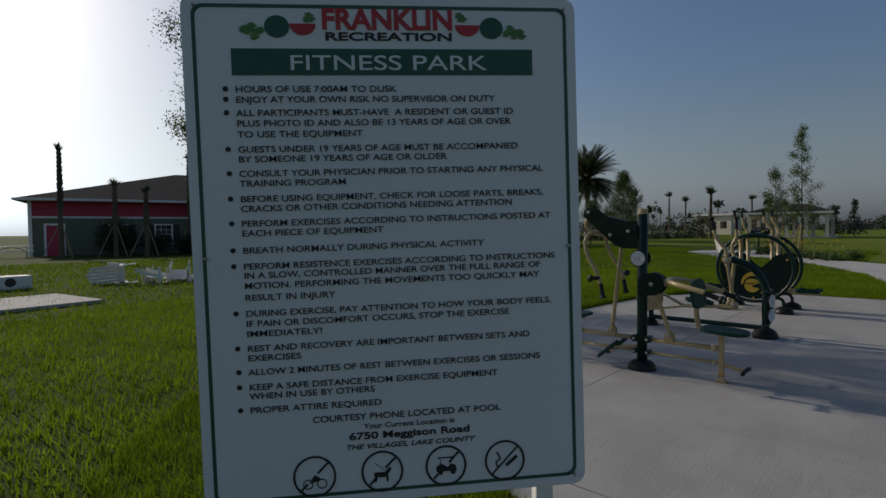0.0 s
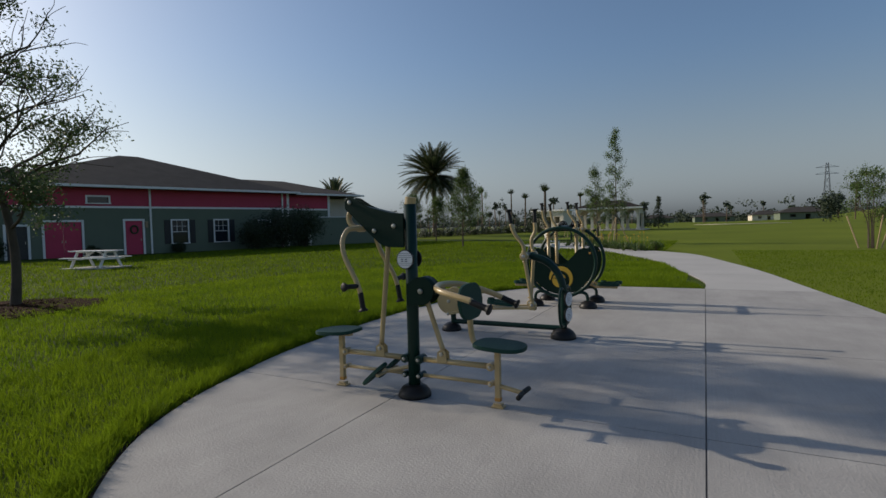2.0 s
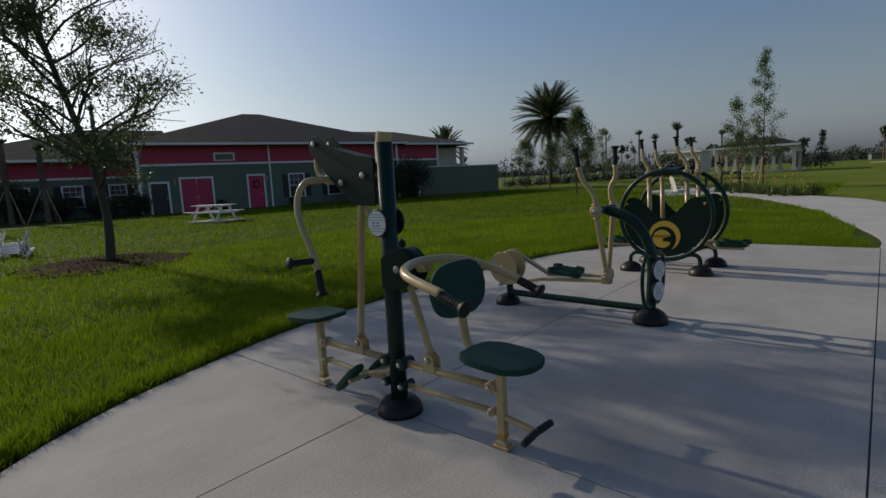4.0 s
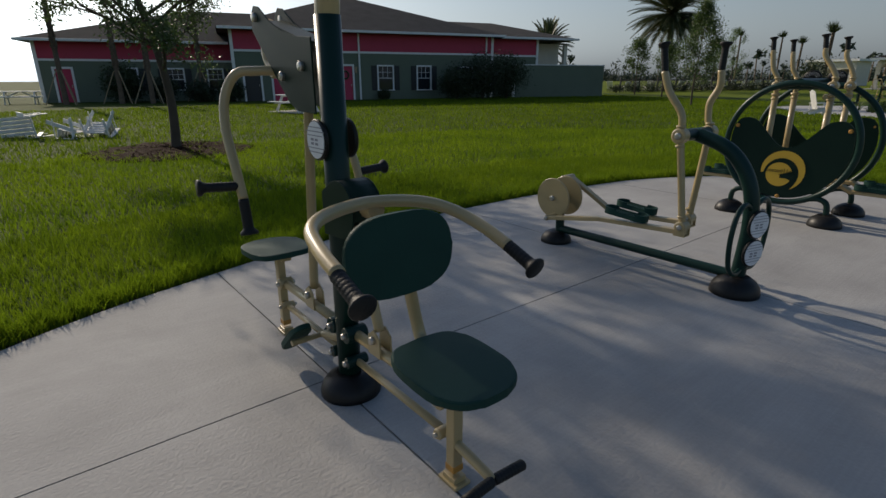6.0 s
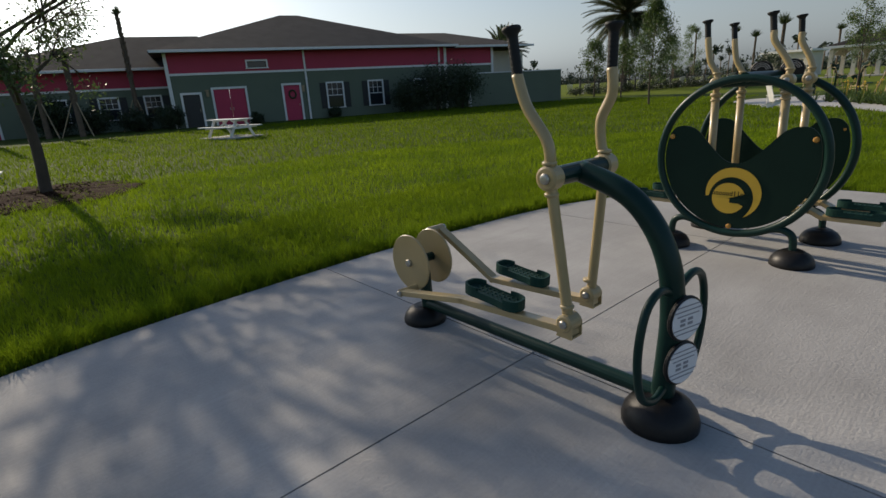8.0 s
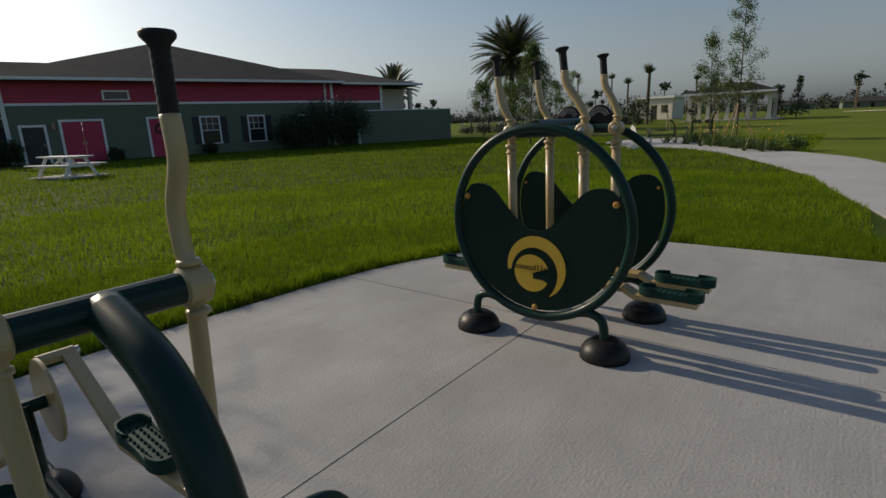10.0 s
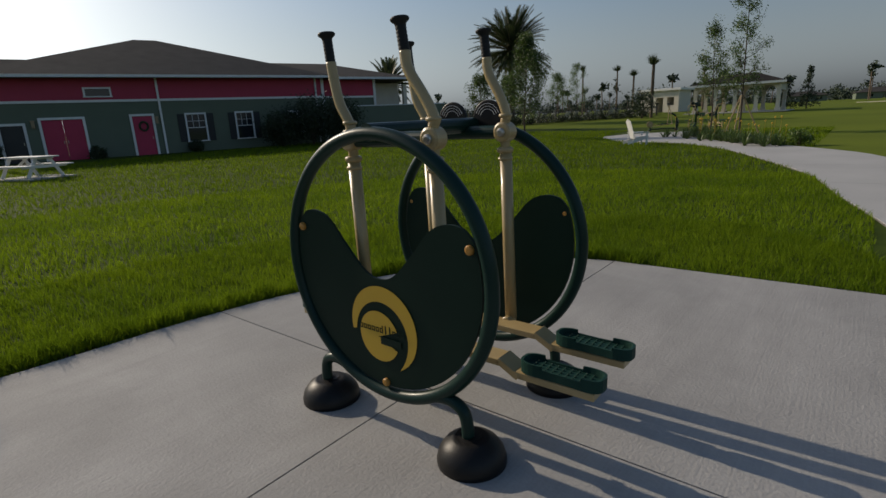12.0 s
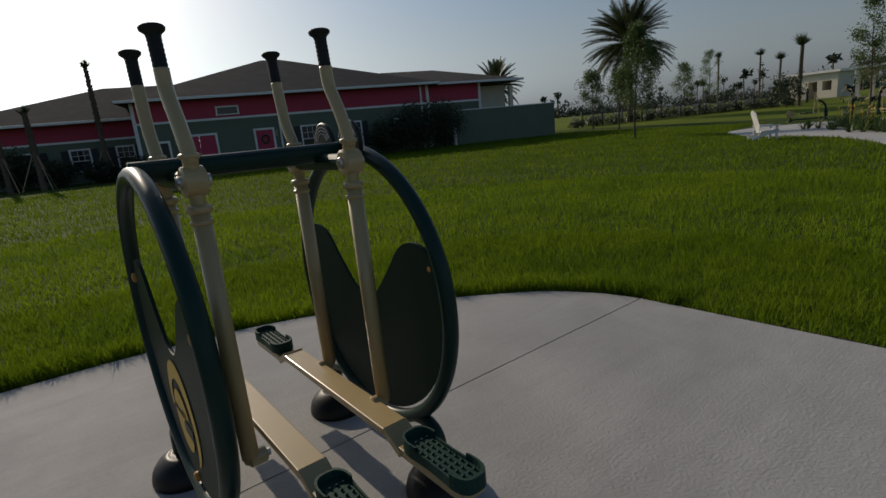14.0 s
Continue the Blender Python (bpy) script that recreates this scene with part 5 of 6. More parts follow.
# ---- park sign ----
def park_sign():
    left, right = Vector((-0.459, 1.174, 0)), Vector((0.200, 1.930, 0))
    d, mid = (right - left).normalized(), left.lerp(right, 0.5)
    t = new("park_sign")
    # the board leans a little in its own plane
    t.matrix_world = Matrix.Translation(mid) @ Matrix.Rotation(math.atan2(d.y, d.x), 4, "Z") @ Matrix.Translation((0, 0, 1.6)) @ Matrix.Rotation(radians(-1.4), 4, "Y") @ Matrix.Scale(1.05, 4) @ Matrix.Translation((0, 0, -1.6))
    tagged(t, "white fitness park rules sign with green border", "sign")
    W, Z0, Z1 = 0.925, 0.962, 2.170
    H, zm = Z1 - Z0, (Z0 + Z1) / 2

    def rounded(w, h, r):
        return [(sx * (w / 2 - r) + r * math.cos(a), sy * (h / 2 - r) + r * math.sin(a)) for sx, sy, a0 in ((1, 1, 0), (-1, 1, 90), (-1, -1, 180), (1, -1, 270)) for a in (radians(a0 + 15 * k) for k in range(7))]
    bm = bmesh.new()
    plate(bm, rounded(W, H, 0.03), 0.012, at_xz(0, 0, zm), 0.001)
    board = part("board", bm, M_SIGN, t, "white sign board")
    bm = bmesh.new()
    a, b = rounded(W - 0.045, H - 0.045, 0.025), rounded(W - 0.062, H - 0.062, 0.02)
    m = at_xz(-0.0068, 0, zm)
    va, vb = [bm.verts.new(m @ Vector((*q, 0))) for q in a], [bm.verts.new(m @ Vector((*q, 0))) for q in b]
    for k in range(len(a)):
        bm.faces.new((va[k], va[(k + 1) % len(a)], vb[(k + 1) % len(a)], vb[k]))
    part("border_line", bm, M_SGREEN, board, "green border line")
    for x in (-0.40, 0.36):
        part("post", boxes(((x, 0.03, 1.05), (0.045, 0.045, 2.16)), bevel=0.003), M_WHITE, t, "white post")
    for x in (-0.43, 0.43):
        for z in (Z0 + 0.03, Z1 - 0.03, zm):
            bolt(t, (x, -0.009, z), "y", 0.004)
    sc = 0.783 / 589.0

    def zpix(v):
        return 1.985 - (v - 127) * sc

    def text(body, x, z, size, mat, align="LEFT", width=None, name="lettering", depth=0.0007, shear=0.0, weight=0.00015):
        cu = bpy.data.curves.new(name, "FONT")
        cu.body, cu.size, cu.align_x, cu.extrude, cu.shear = body, size, align, depth, shear
        cu.offset = weight
        ob = new(name, cu)
        bpy.context.view_layer.update()
        me = bpy.data.meshes.new_from_object(ob.evaluated_get(bpy.context.evaluated_depsgraph_get()))
        scene.collection.objects.unlink(ob)
        bpy.data.objects.remove(ob)
        w0 = max((v.co.x for v in me.vertices), default=1) - min((v.co.x for v in me.vertices), default=0)
        k = (width / w0) if width else 1.0
        ob = new(name, me)
        me.materials.append(mat)
        ob.parent = board
        ob.matrix_local = Matrix.Translation((x, -0.0075, z)) @ UPRIGHT @ Matrix.Diagonal((k, 1, 1, 1))
        return ob
    # lines of writing: words, start, width and baseline in sign units (0.00127 m each, from the left edge)
    X = lambda u: -W / 2 + (u - 322) * (W / 690.0)
    rows = [("HOURS OF USE 7:00AM TO DUSK", 84, 275, 150), ("ENJOY AT YOUR OWN RISK NO SUPERVISOR ON DUTY", 84, 452, 168),
            ("ALL PARTICIPANTS MUST-HAVE  A RESIDENT OR GUEST ID", 84, 486, 191), ("PLUS PHOTO ID AND ALSO BE 13 YEARS OF AGE OR OVER", 84, 480, 209), ("TO USE THE EQUIPMENT", 84, 214, 228),
            ("GUESTS UNDER 19 YEARS OF AGE MUST BE ACCOMPANIED", 84, 492, 254), ("BY SOMEONE 19 YEARS OF AGE OR OLDER", 84, 361, 271),
            ("CONSULT YOUR PHYSICIAN PRIOR TO STARTING ANY PHYSICAL", 84, 538, 296), ("TRAINING PROGRAM", 84, 181, 313),
            ("BEFORE USING EQUIPMENT, CHECK FOR LOOSE PARTS, BREAKS,", 84, 536, 340), ("CRACKS OR OTHER CONDITIONS NEEDING ATTENTION", 84, 478, 357),
            ("PERFORM EXERCISES ACCORDING TO INSTRUCTIONS POSTED AT", 84, 550, 383), ("EACH PIECE OF EQUIPMENT", 84, 243, 400),
            ("BREATH NORMALLY DURING PHYSICAL ACTIVITY", 84, 424, 430),
            ("PERFORM RESISTENCE EXERCISES ACCORDING TO INSTRUCTIONS", 84, 556, 458), ("IN A SLOW, CONTROLLED MANNER OVER THE FULL RANGE OF", 84, 528, 474), ("MOTION. PERFORMING THE MOVEMENTS TOO QUICKLY MAY", 84, 526, 492), ("RESULT IN INJURY", 84, 154, 513),
            ("DURING EXERCISE, PAY ATTENTION TO HOW YOUR BODY FEELS.", 84, 546, 541), ("IF PAIN OR DISCOMFORT OCCURS, STOP THE EXERCISE", 84, 467, 559), ("IMMEDIATELY!", 84, 128, 577),
            ("REST AND RECOVERY ARE IMPORTANT BETWEEN SETS AND", 84, 504, 603), ("EXERCISES", 84, 90, 620),
            ("ALLOW 2 MINUTES OF REST BETWEEN EXERCISES OR SESSIONS", 84, 524, 645),
            ("KEEP A SAFE DISTANCE FROM EXERCISE EQUIPMENT", 84, 442, 672), ("WHEN IN USE BY OTHERS", 84, 218, 688), ("PROPER ATTIRE REQUIRED", 84, 228, 713)]
    unit = W / 690.0
    for body, u, w, v in rows:
        text(body, X(322 + u), zpix(v + 6) , 0.0205, M_INK, width=w * unit)
    for v in (150, 168, 191, 254, 296, 340, 383, 430, 458, 541, 603, 645, 672, 713):
        bm = bmesh.new()
        lathe(bm, [(0.0062, 0), (0.0062, 0.0008)], at_xz(-0.0068, X(390), zpix(v)), 14)
        part("bullet", bm, M_INK, board)
    text("COURTESY PHONE LOCATED AT POOL", X(512), zpix(744), 0.0215, M_INK, width=340 * unit)
    text("Your Current Location is", X(602), zpix(761), 0.018, M_INK, width=164 * unit)
    text("6750 Meggison Road", X(575), zpix(780), 0.0235, M_INK, width=218 * unit, weight=0.0006)
    text("THE VILLAGES, LAKE COUNTY", X(568), zpix(798), 0.017, M_INK, width=234 * unit, shear=0.25)
    part("banner", boxes(((X(666), -0.0072, zpix(104)), (528 * unit, 0.0012, 46 * sc))), M_SGREEN, board, "green title banner")
    ob = text("FITNESS PARK", X(497), zpix(118), 0.049, M_SIGN, width=345 * unit)
    ob.location.y = -0.0086
    text("FRANKLIN", X(555), zpix(46), 0.066, M_SRED, width=228 * unit, weight=0.0022)
    text("RECREATION", X(560), zpix(66), 0.026, M_INK, width=222 * unit, weight=0.0007)
    # melon and leaf drawings as plain shapes
    for s, c in ((-1, 490), (1, 846)):
        bm = bmesh.new()
        bmesh.ops.create_cone(bm, cap_ends=True, segments=24, radius1=0.027, radius2=0.027, depth=0.001, matrix=at_xz(-0.0072, X(c - s * -10), zpix(43)) @ Matrix.Diagonal((1.05, 0.95, 1, 1)))
        part("melon_drawing", bm, M_SGREEN, board, "dark green melon drawing")
        bm = bmesh.new()
        cx = X(c - 0) - s * 0.045
        out = [(0.03 * math.cos(a), 0.026 * math.sin(a)) for a in (radians(180 + 12 * k) for k in range(16))]
        plate(bm, out, 0.001, at_xz(-0.0078, cx, zpix(38)))
        part("slice_drawing", bm, M_SRED, board, "red melon slice drawing")
        bm = bmesh.new()
        rng = np.random.default_rng(3 + s)
        for k in range(12):
            x = X(c) + s * (0.05 + 0.006 * k * 0.8) if k < 9 else X(c) - s * (0.02 + 0.01 * k * 0.4)
            z = zpix(50 if k < 9 else 28) + rng.normal(0, 0.006)
            plate(bm, [(0.009 * math.cos(a) * (1 + 0.4 * math.cos(5 * a)), 0.007 * math.sin(a)) for a in (2 * math.pi * j / 20 for j in range(20))], 0.0009, at_xz(-0.0074 - 0.0001 * k, x, z))
        part("leaf_drawing", bm, M_LEAFP, board, "green leaf drawing")
    # four prohibition roundels
    for u, v, kind in ((512, 842, 0), (632, 842, 1), (748, 841, 2), (858, 840, 3)):
        bm = bmesh.new()
        m = at_xz(-0.0072, X(u), zpix(v))
        r = 36 * unit
        tube(bm, [m @ Vector((r * math.cos(a), r * math.sin(a), 0)) for a in (2 * math.pi * k / 24 for k in range(24))], 0.0028, 6, 1, closed=True)
        roundel = part("roundel", bm, M_INK, board, "black ringed prohibition symbol")
        bm = bmesh.new()
        mm = m @ Matrix.Rotation(radians(45), 4, "Z")
        if kind != 3:
            box(bm, (0.028, 0, 0), (0.034, 0.005, 0.0012), mm)
            box(bm, (-0.034, 0, 0), (0.02, 0.005, 0.0012), mm)
        else:
            box(bm, (0, 0, 0), (2 * r, 0.004, 0.0012), mm)
        if kind == 0:
            for x in (-0.016, 0.017):
                tube(bm, [m @ Vector((x + 0.011 * math.cos(a), -0.018 + 0.011 * math.sin(a), 0)) for a in (2 * math.pi * k / 16 for k in range(16))], 0.0014, 5, 1, closed=True)
            plate(bm, [(-0.014, -0.016), (0.0, 0.004), (0.015, -0.006), (0.006, -0.012)], 0.0012, m)
        elif kind == 1:
            plate(bm, [(-0.020, -0.002), (0.006, -0.002), (0.018, 0.010), (0.022, 0.004), (0.014, -0.006), (0.014, -0.026), (0.010, -0.026), (0.008, -0.014), (-0.012, -0.014), (-0.015, -0.026), (-0.019, -0.026)], 0.0012, m)
            rod(bm, m @ Vector((-0.018, 0.022, 0)), m @ Vector((0.006, 0.002, 0)), 0.0008, 5)
        elif kind == 2:
            plate(bm, [(-0.024, -0.014), (0.026, -0.014), (0.024, 0.0), (0.012, 0.004), (0.004, -0.004), (-0.012, 0.006), (-0.024, -0.002)], 0.0012, m)
            box(bm, (0, 0.020, 0), (0.042, 0.003, 0.0012), m)
            for x in (-0.014, 0.012):
                rod(bm, m @ Vector((x, 0.0, 0)), m @ Vector((x, 0.020, 0)), 0.0009, 5)
            for x in (-0.014, 0.017):
                bmesh.ops.create_cone(bm, cap_ends=True, segments=14, radius1=0.0065, radius2=0.0065, depth=0.0014, matrix=m @ Matrix.Translation((x, -0.016, 0)))
        else:
            box(bm, (0.012, -0.012, 0), (0.036, 0.008, 0.0012), m @ Matrix.Rotation(radians(38), 4, "Z"))
            tube(bm, [m @ Vector(q) for q in ((-0.016, -0.018, 0), (-0.022, -0.004, 0), (-0.012, 0.006, 0), (-0.020, 0.022, 0))], 0.002, 5, 4)
        part("symbol", bm, M_INK, roundel)


park_sign()


# ---- lawn furniture ----
def adirondack(at, turn, label, group="white lawn chairs"):
    t = thing("adirondack_chair", at, label, "chair", group, turn=turn)
    back = Matrix.Translation((-0.18, 0, 0.30)) @ Matrix.Rotation(radians(-17), 4, "Y")
    for k in range(5):
        bm = bmesh.new()
        y = -0.22 + 0.11 * k
        h = 0.9 - 0.05 * abs(k - 2)
        box(bm, (0, y, h / 2), (0.022, 0.095, h), back, 0.004)
        part("back_slat", bm, M_WHITE, t)
    for k in range(5):
        part("seat_slat", boxes(((-0.16 + 0.115 * k, 0, 0.32 + 0.02 * k), (0.10, 0.54, 0.022)), bevel=0.004), M_WHITE, t)
    for s in (-1, 1):
        part("armrest", boxes(((0.06, s * 0.33, 0.56), (0.72, 0.12, 0.024)), bevel=0.006), M_WHITE, t)
        part("front_leg", boxes(((0.32, s * 0.30, 0.275), (0.09, 0.024, 0.55)), bevel=0.004), M_WHITE, t)
        bm = bmesh.new()
        box(bm, (0, s * 0.27, 0), (0.95, 0.024, 0.11), Matrix.Translation((-0.05, 0, 0.24)) @ Matrix.Rotation(radians(-16), 4, "Y"), 0.004)
        part("side_rail", bm, M_WHITE, t)
        bm = bmesh.new()
        box(bm, (0, s * 0.30, 0), (0.024, 0.024, 0.56), Matrix.Translation((-0.28, 0, 0.30)), 0.004)
        part("rear_leg", bm, M_WHITE, t)
    return t


def picnic_table(at, turn, label):
    t = thing("picnic_table", at, label, "picnic table", turn=turn)
    for k in range(5):
        part("top_plank", boxes(((0, -0.29 + 0.145 * k, 0.735), (2.2, 0.135, 0.04)), bevel=0.006), M_WHITE, t)
    for s in (-1, 1):
        for k in (0, 1):
            part("bench_plank", boxes(((0, s * (0.62 + 0.15 * k), 0.435), (2.2, 0.14, 0.04)), bevel=0.006), M_WHITE, t)
    for x in (-0.72, 0.72):
        for s in (-1, 1):
            bm = bmesh.new()
            a, b = Vector((x, s * 0.62, 0.0)), Vector((x, s * 0.22, 0.715))
            d = b - a
            box(bm, (0, 0, 0), (0.05, 0.11, d.length), Matrix.Translation((a + b) / 2) @ Matrix.Rotation(s * math.atan2(0.40, 0.715), 4, "X"), 0.004)
            part("leg", bm, M_WHITE, t)
        part("bench_rail", boxes(((x + 0.05, 0, 0.39), (0.045, 1.55, 0.09)), bevel=0.004), M_WHITE, t)
        part("top_rail", boxes(((x + 0.05, 0, 0.685), (0.045, 0.7, 0.06)), bevel=0.004), M_WHITE, t)
        bm = bmesh.new()
        s = -1 if x > 0 else 1
        a, b = Vector((x, 0, 0.40)), Vector((x + s * 0.62, 0, 0.70))
        d = b - a
        box(bm, (0, 0, 0), (d.length, 0.045, 0.07), Matrix.Translation((a + b) / 2) @ Matrix.Rotation(-math.atan2(d.z, d.x), 4, "Y"), 0.004)
        part("brace", bm, M_WHITE, t)
    return t


lh = lawn_height
solid("table_pad", boxes(((0, 0, 0), (2.2, 1.7, 0.06)), bevel=0.01), M_PATH, "small concrete pad under the picnic table", "concrete pad", (-23.6, 16.1, lh(-23.6, 16.1) + 0.035), 18)
picnic_table((-23.6, 16.1, lh(-23.6, 16.1) + 0.065), 18, "white painted wooden picnic table with attached benches")
a1 = adirondack((-7.6, 34.3, lh(-7.6, 34.3)), 40, "white slatted adirondack chair on the lawn by the path")
for x, y, rx, ry, rz, z in ((-17.6, 6.7, 180, 0, 40, 0.56), (-18.3, 6.2, 95, 0, 10, 0.36), (-17.3, 7.3, 180, 20, -30, 0.62)):
    c = copy_thing(a1, pose(x, y, lh(x, y) + z, rx, ry, rz))
    tagged(c, "white slatted chair tipped over on the lawn", "chair", "tipped white chairs")
solid("concrete_pad", boxes(((0, 0, 0), (2.6, 2.2, 0.08)), bevel=0.01), M_PATH, "bare square concrete pad set in the lawn", "concrete pad", (-14.6, 2.9, lh(-14.6, 2.9) + 0.04), 10)
bin_ = thing("cornhole_board", (-18.9, 3.0, lh(-18.9, 3.0)), "white boxed game board with an oval hole", "game board", turn=5)
part("board_box", boxes(((0, 0, 0.2), (0.6, 1.25, 0.4)), bevel=0.02), M_WHITE, bin_)
bm = bmesh.new()
lathe(bm, [(0.13, 0), (0.13, 0.006)], Matrix.Translation((0.301, 0.1, 0.22)) @ pose(0, 0, 0, 0, 90), 20)
part("hole", bm, M_DARK, bin_, "dark oval hole")
copy_thing(bpy.data.objects["picnic_table"], pose(-40.5, 6.0, lh(-40.5, 6.0), 0, 0, 80))

# a second set of machines on the far plaza
for src, x, y, r in (("press_machine", -9.3, 52.0, 70), ("press_machine", -7.6, 50.0, 130), ("elliptical_trainer", -9.6, 48.2, 30)):
    c = copy_thing(bpy.data.objects[src], pose(x, y, 0.0, 0, 0, r))
    tagged(c, "distant green exercise machine on the far plaza", "exercise machine", "far exercise machines")


# ---- pavilion, pool deck and fence ----
def pavilion():
    x0, y0 = -11.6, 82.0
    z = lh(x0, y0)
    t = thing("pavilion", (x0, y0, z), "white arcaded picnic pavilion with dark hipped roof", "pavilion")
    W, D, H = 8.4, 5.4, 2.9
    for ix in range(5):
        for iy in (0, 1):
            x, y = -W / 2 + W * ix / 4, -D / 2 + D * iy
            part("column", boxes(((x, y, H / 2), (0.36, 0.36, H)), ((x, y, 0.2), (0.5, 0.5, 0.4)), ((x, y, 2.1), (0.44, 0.44, 0.1))), M_CREAM, t, "cream square column")
    for iy in (0, 1):
        for ix in range(4):
            xa, w = -W / 2 + W * ix / 4, W / 4
            y = -D / 2 + D * iy
            out = [(xa, H + 0.2), (xa, 2.1)] + [(xa + w / 2 - (w / 2 - 0.18) * math.cos(a), 2.1 + 0.75 * math.sin(a)) for a in (math.pi * k / 10 for k in range(11))] + [(xa + w, 2.1), (xa + w, H + 0.2)]
            bm = bmesh.new()
            plate(bm, out, 0.22, at_xz(y))
            part("arch", bm, M_CREAM, t, "cream arch")
    for s in (-1, 1):
        part("end_beam", boxes(((s * W / 2, 0, H - 0.2), (0.22, D, 0.8))), M_CREAM, t)
    bm = bmesh.new()
    hip_roof(bm, -W / 2, W / 2, -D / 2, D / 2, H + 0.3, 1.15, -1.6, 1.6, 0, 0.7)
    part("roof", bm, M_PROOF, t, "dark shingle roof")
    for s in (-1, 1):
        part("fascia", boxes(((0, s * (D / 2 + 0.72), H + 0.22), (W + 1.4, 0.06, 0.24))), M_WHITE, t, "white fascia")
    part("floor_slab", boxes(((0, 0, 0.02), (W + 2, D + 2, 0.1))), M_PATH, t)


def lounger(t_at, turn):
    t = thing("sun_lounger", t_at, "white pool sun lounger with raised back", "lounger", "pool loungers", turn=turn)
    part("bed", boxes(((0.2, 0, 0.36), (1.25, 0.62, 0.06)), bevel=0.01), M_WHITE, t)
    bm = bmesh.new()
    box(bm, (-0.38, 0, 0), (0.78, 0.62, 0.05), Matrix.Translation((-0.42, 0, 0.38)) @ Matrix.Rotation(radians(52), 4, "Y"), 0.01)
    part("backrest", bm, M_WHITE, t)
    for x in (-0.3, 0.7):
        for s in (-1, 1):
            part("leg", boxes(((x, s * 0.26, 0.17), (0.05, 0.05, 0.34))), M_WHITE, t)
    return t


def pool_fence(a, b, n):
    a, b = Vector(a), Vector(b)
    d = b - a
    ang = math.degrees(math.atan2(d.y, d.x))
    L = d.length / n
    t = thing("pool_fence", (a.x, a.y, lh(a.x, a.y)), "black metal picket fence round the pool deck", "fence", turn=ang)
    for k in range(n + 1):
        part("post", boxes(((k * L, 0, 0.75), (0.12, 0.12, 1.5))), M_IRON, t)
    for z in (0.2, 1.25):
        part("rail", boxes(((n * L / 2, 0, z), (n * L, 0.04, 0.04))), M_IRON, t)
    bm = bmesh.new()
    for k in range(int(n * L / 0.16)):
        box(bm, (k * 0.16, 0, 0.7), (0.035, 0.03, 1.25))
    tagged(part("picket_infill", bm, M_IRON, t), kind="stuff")


pavilion()
pool_fence((-31.5, 55.0), (-19.8, 78.0), 12)
pool_fence((-19.8, 78.0), (-24.0, 92.0), 6)
first = lounger((-33.0, 58.0, lh(-33, 58)), 155)
rng = np.random.default_rng(8)
for k in range(1, 15):
    x, y = -33.0 + 0.50 * (k * 1.5), 58.0 + 0.98 * (k * 1.5)
    copy_thing(first, pose(x + rng.normal(0, 0.2), y, lh(x, y), 0, 0, 150 + rng.normal(0, 8)))
for k in range(10):
    x, y = -36.0 + 0.50 * (k * 2.2), 60.0 + 0.98 * (k * 2.2)
    copy_thing(first, pose(x, y, lh(x, y), 0, 0, 150 + rng.normal(0, 20)))
ph = thing("pool_house", (-24.5, 98.0, lh(-24.5, 98)), "low cream pool house with flat roof", "building", turn=-10)
part("wall", wall(bmesh.new(), -3.0, 3.0, -2, 2, 0, 3.2, [(-0.5, 0.6, 0, 2.2), (1.2, 2.3, 1.0, 2.2)]), M_CREAM, ph)
part("roof", boxes(((0, 0, 3.35), (6.8, 4.8, 0.3))), M_WHITE, ph)

# planting along the far bend of the path
def bed():
    rng = np.random.default_rng(17)
    t = thing("planting_bed", (-3.2, 35.6, lh(-3.2, 35.6)), "bed of strappy green plants along the path", "plants")
    V, F = [], []
    for k in range(90):
        u = rng.random()
        c = Vector((-4.6 + 5.0 * u, 5.4 - 8.3 * u, 0)) + Vector((rng.normal(0.5, 0.5), rng.normal(0.3, 0.5), 0))
        for j in range(22):
            a, el, ln = rng.uniform(0, 6.28), rng.uniform(0.5, 1.4), rng.uniform(0.35, 0.75)
            e = Vector((math.cos(a) * math.cos(el), math.sin(a) * math.cos(el), math.sin(el)))
            s = Vector((-math.sin(a), math.cos(a), 0)) * 0.02
            b = len(V)
            m = c + e * ln * 0.6
            tip = c + e * ln + Vector((e.x, e.y, -0.4)) * 0.15
            V += [tuple(c - s), tuple(c + s), tuple(m + s), tuple(m - s), tuple(tip)]
            F += [(b, b + 1, b + 2, b + 3), (b + 3, b + 2, b + 4)]
    tagged(raw("leaves", V, F, M_LEAF2, t), kind="stuff")
    bm = bmesh.new()
    for k in range(30):
        u = rng.random()
        c = Vector((-4.6 + 5.0 * u + rng.normal(0.5, 0.5), 5.4 - 8.3 * u + rng.normal(0.3, 0.4), 0.7 + rng.random() * 0.35))
        rod(bm, (c.x, c.y, 0.2), c, 0.008, 4)
        bmesh.ops.create_icosphere(bm, subdivisions=1, radius=0.04, matrix=Matrix.Translation(c))
    tagged(part("seed_heads", bm, M_YEL, t), kind="stuff")


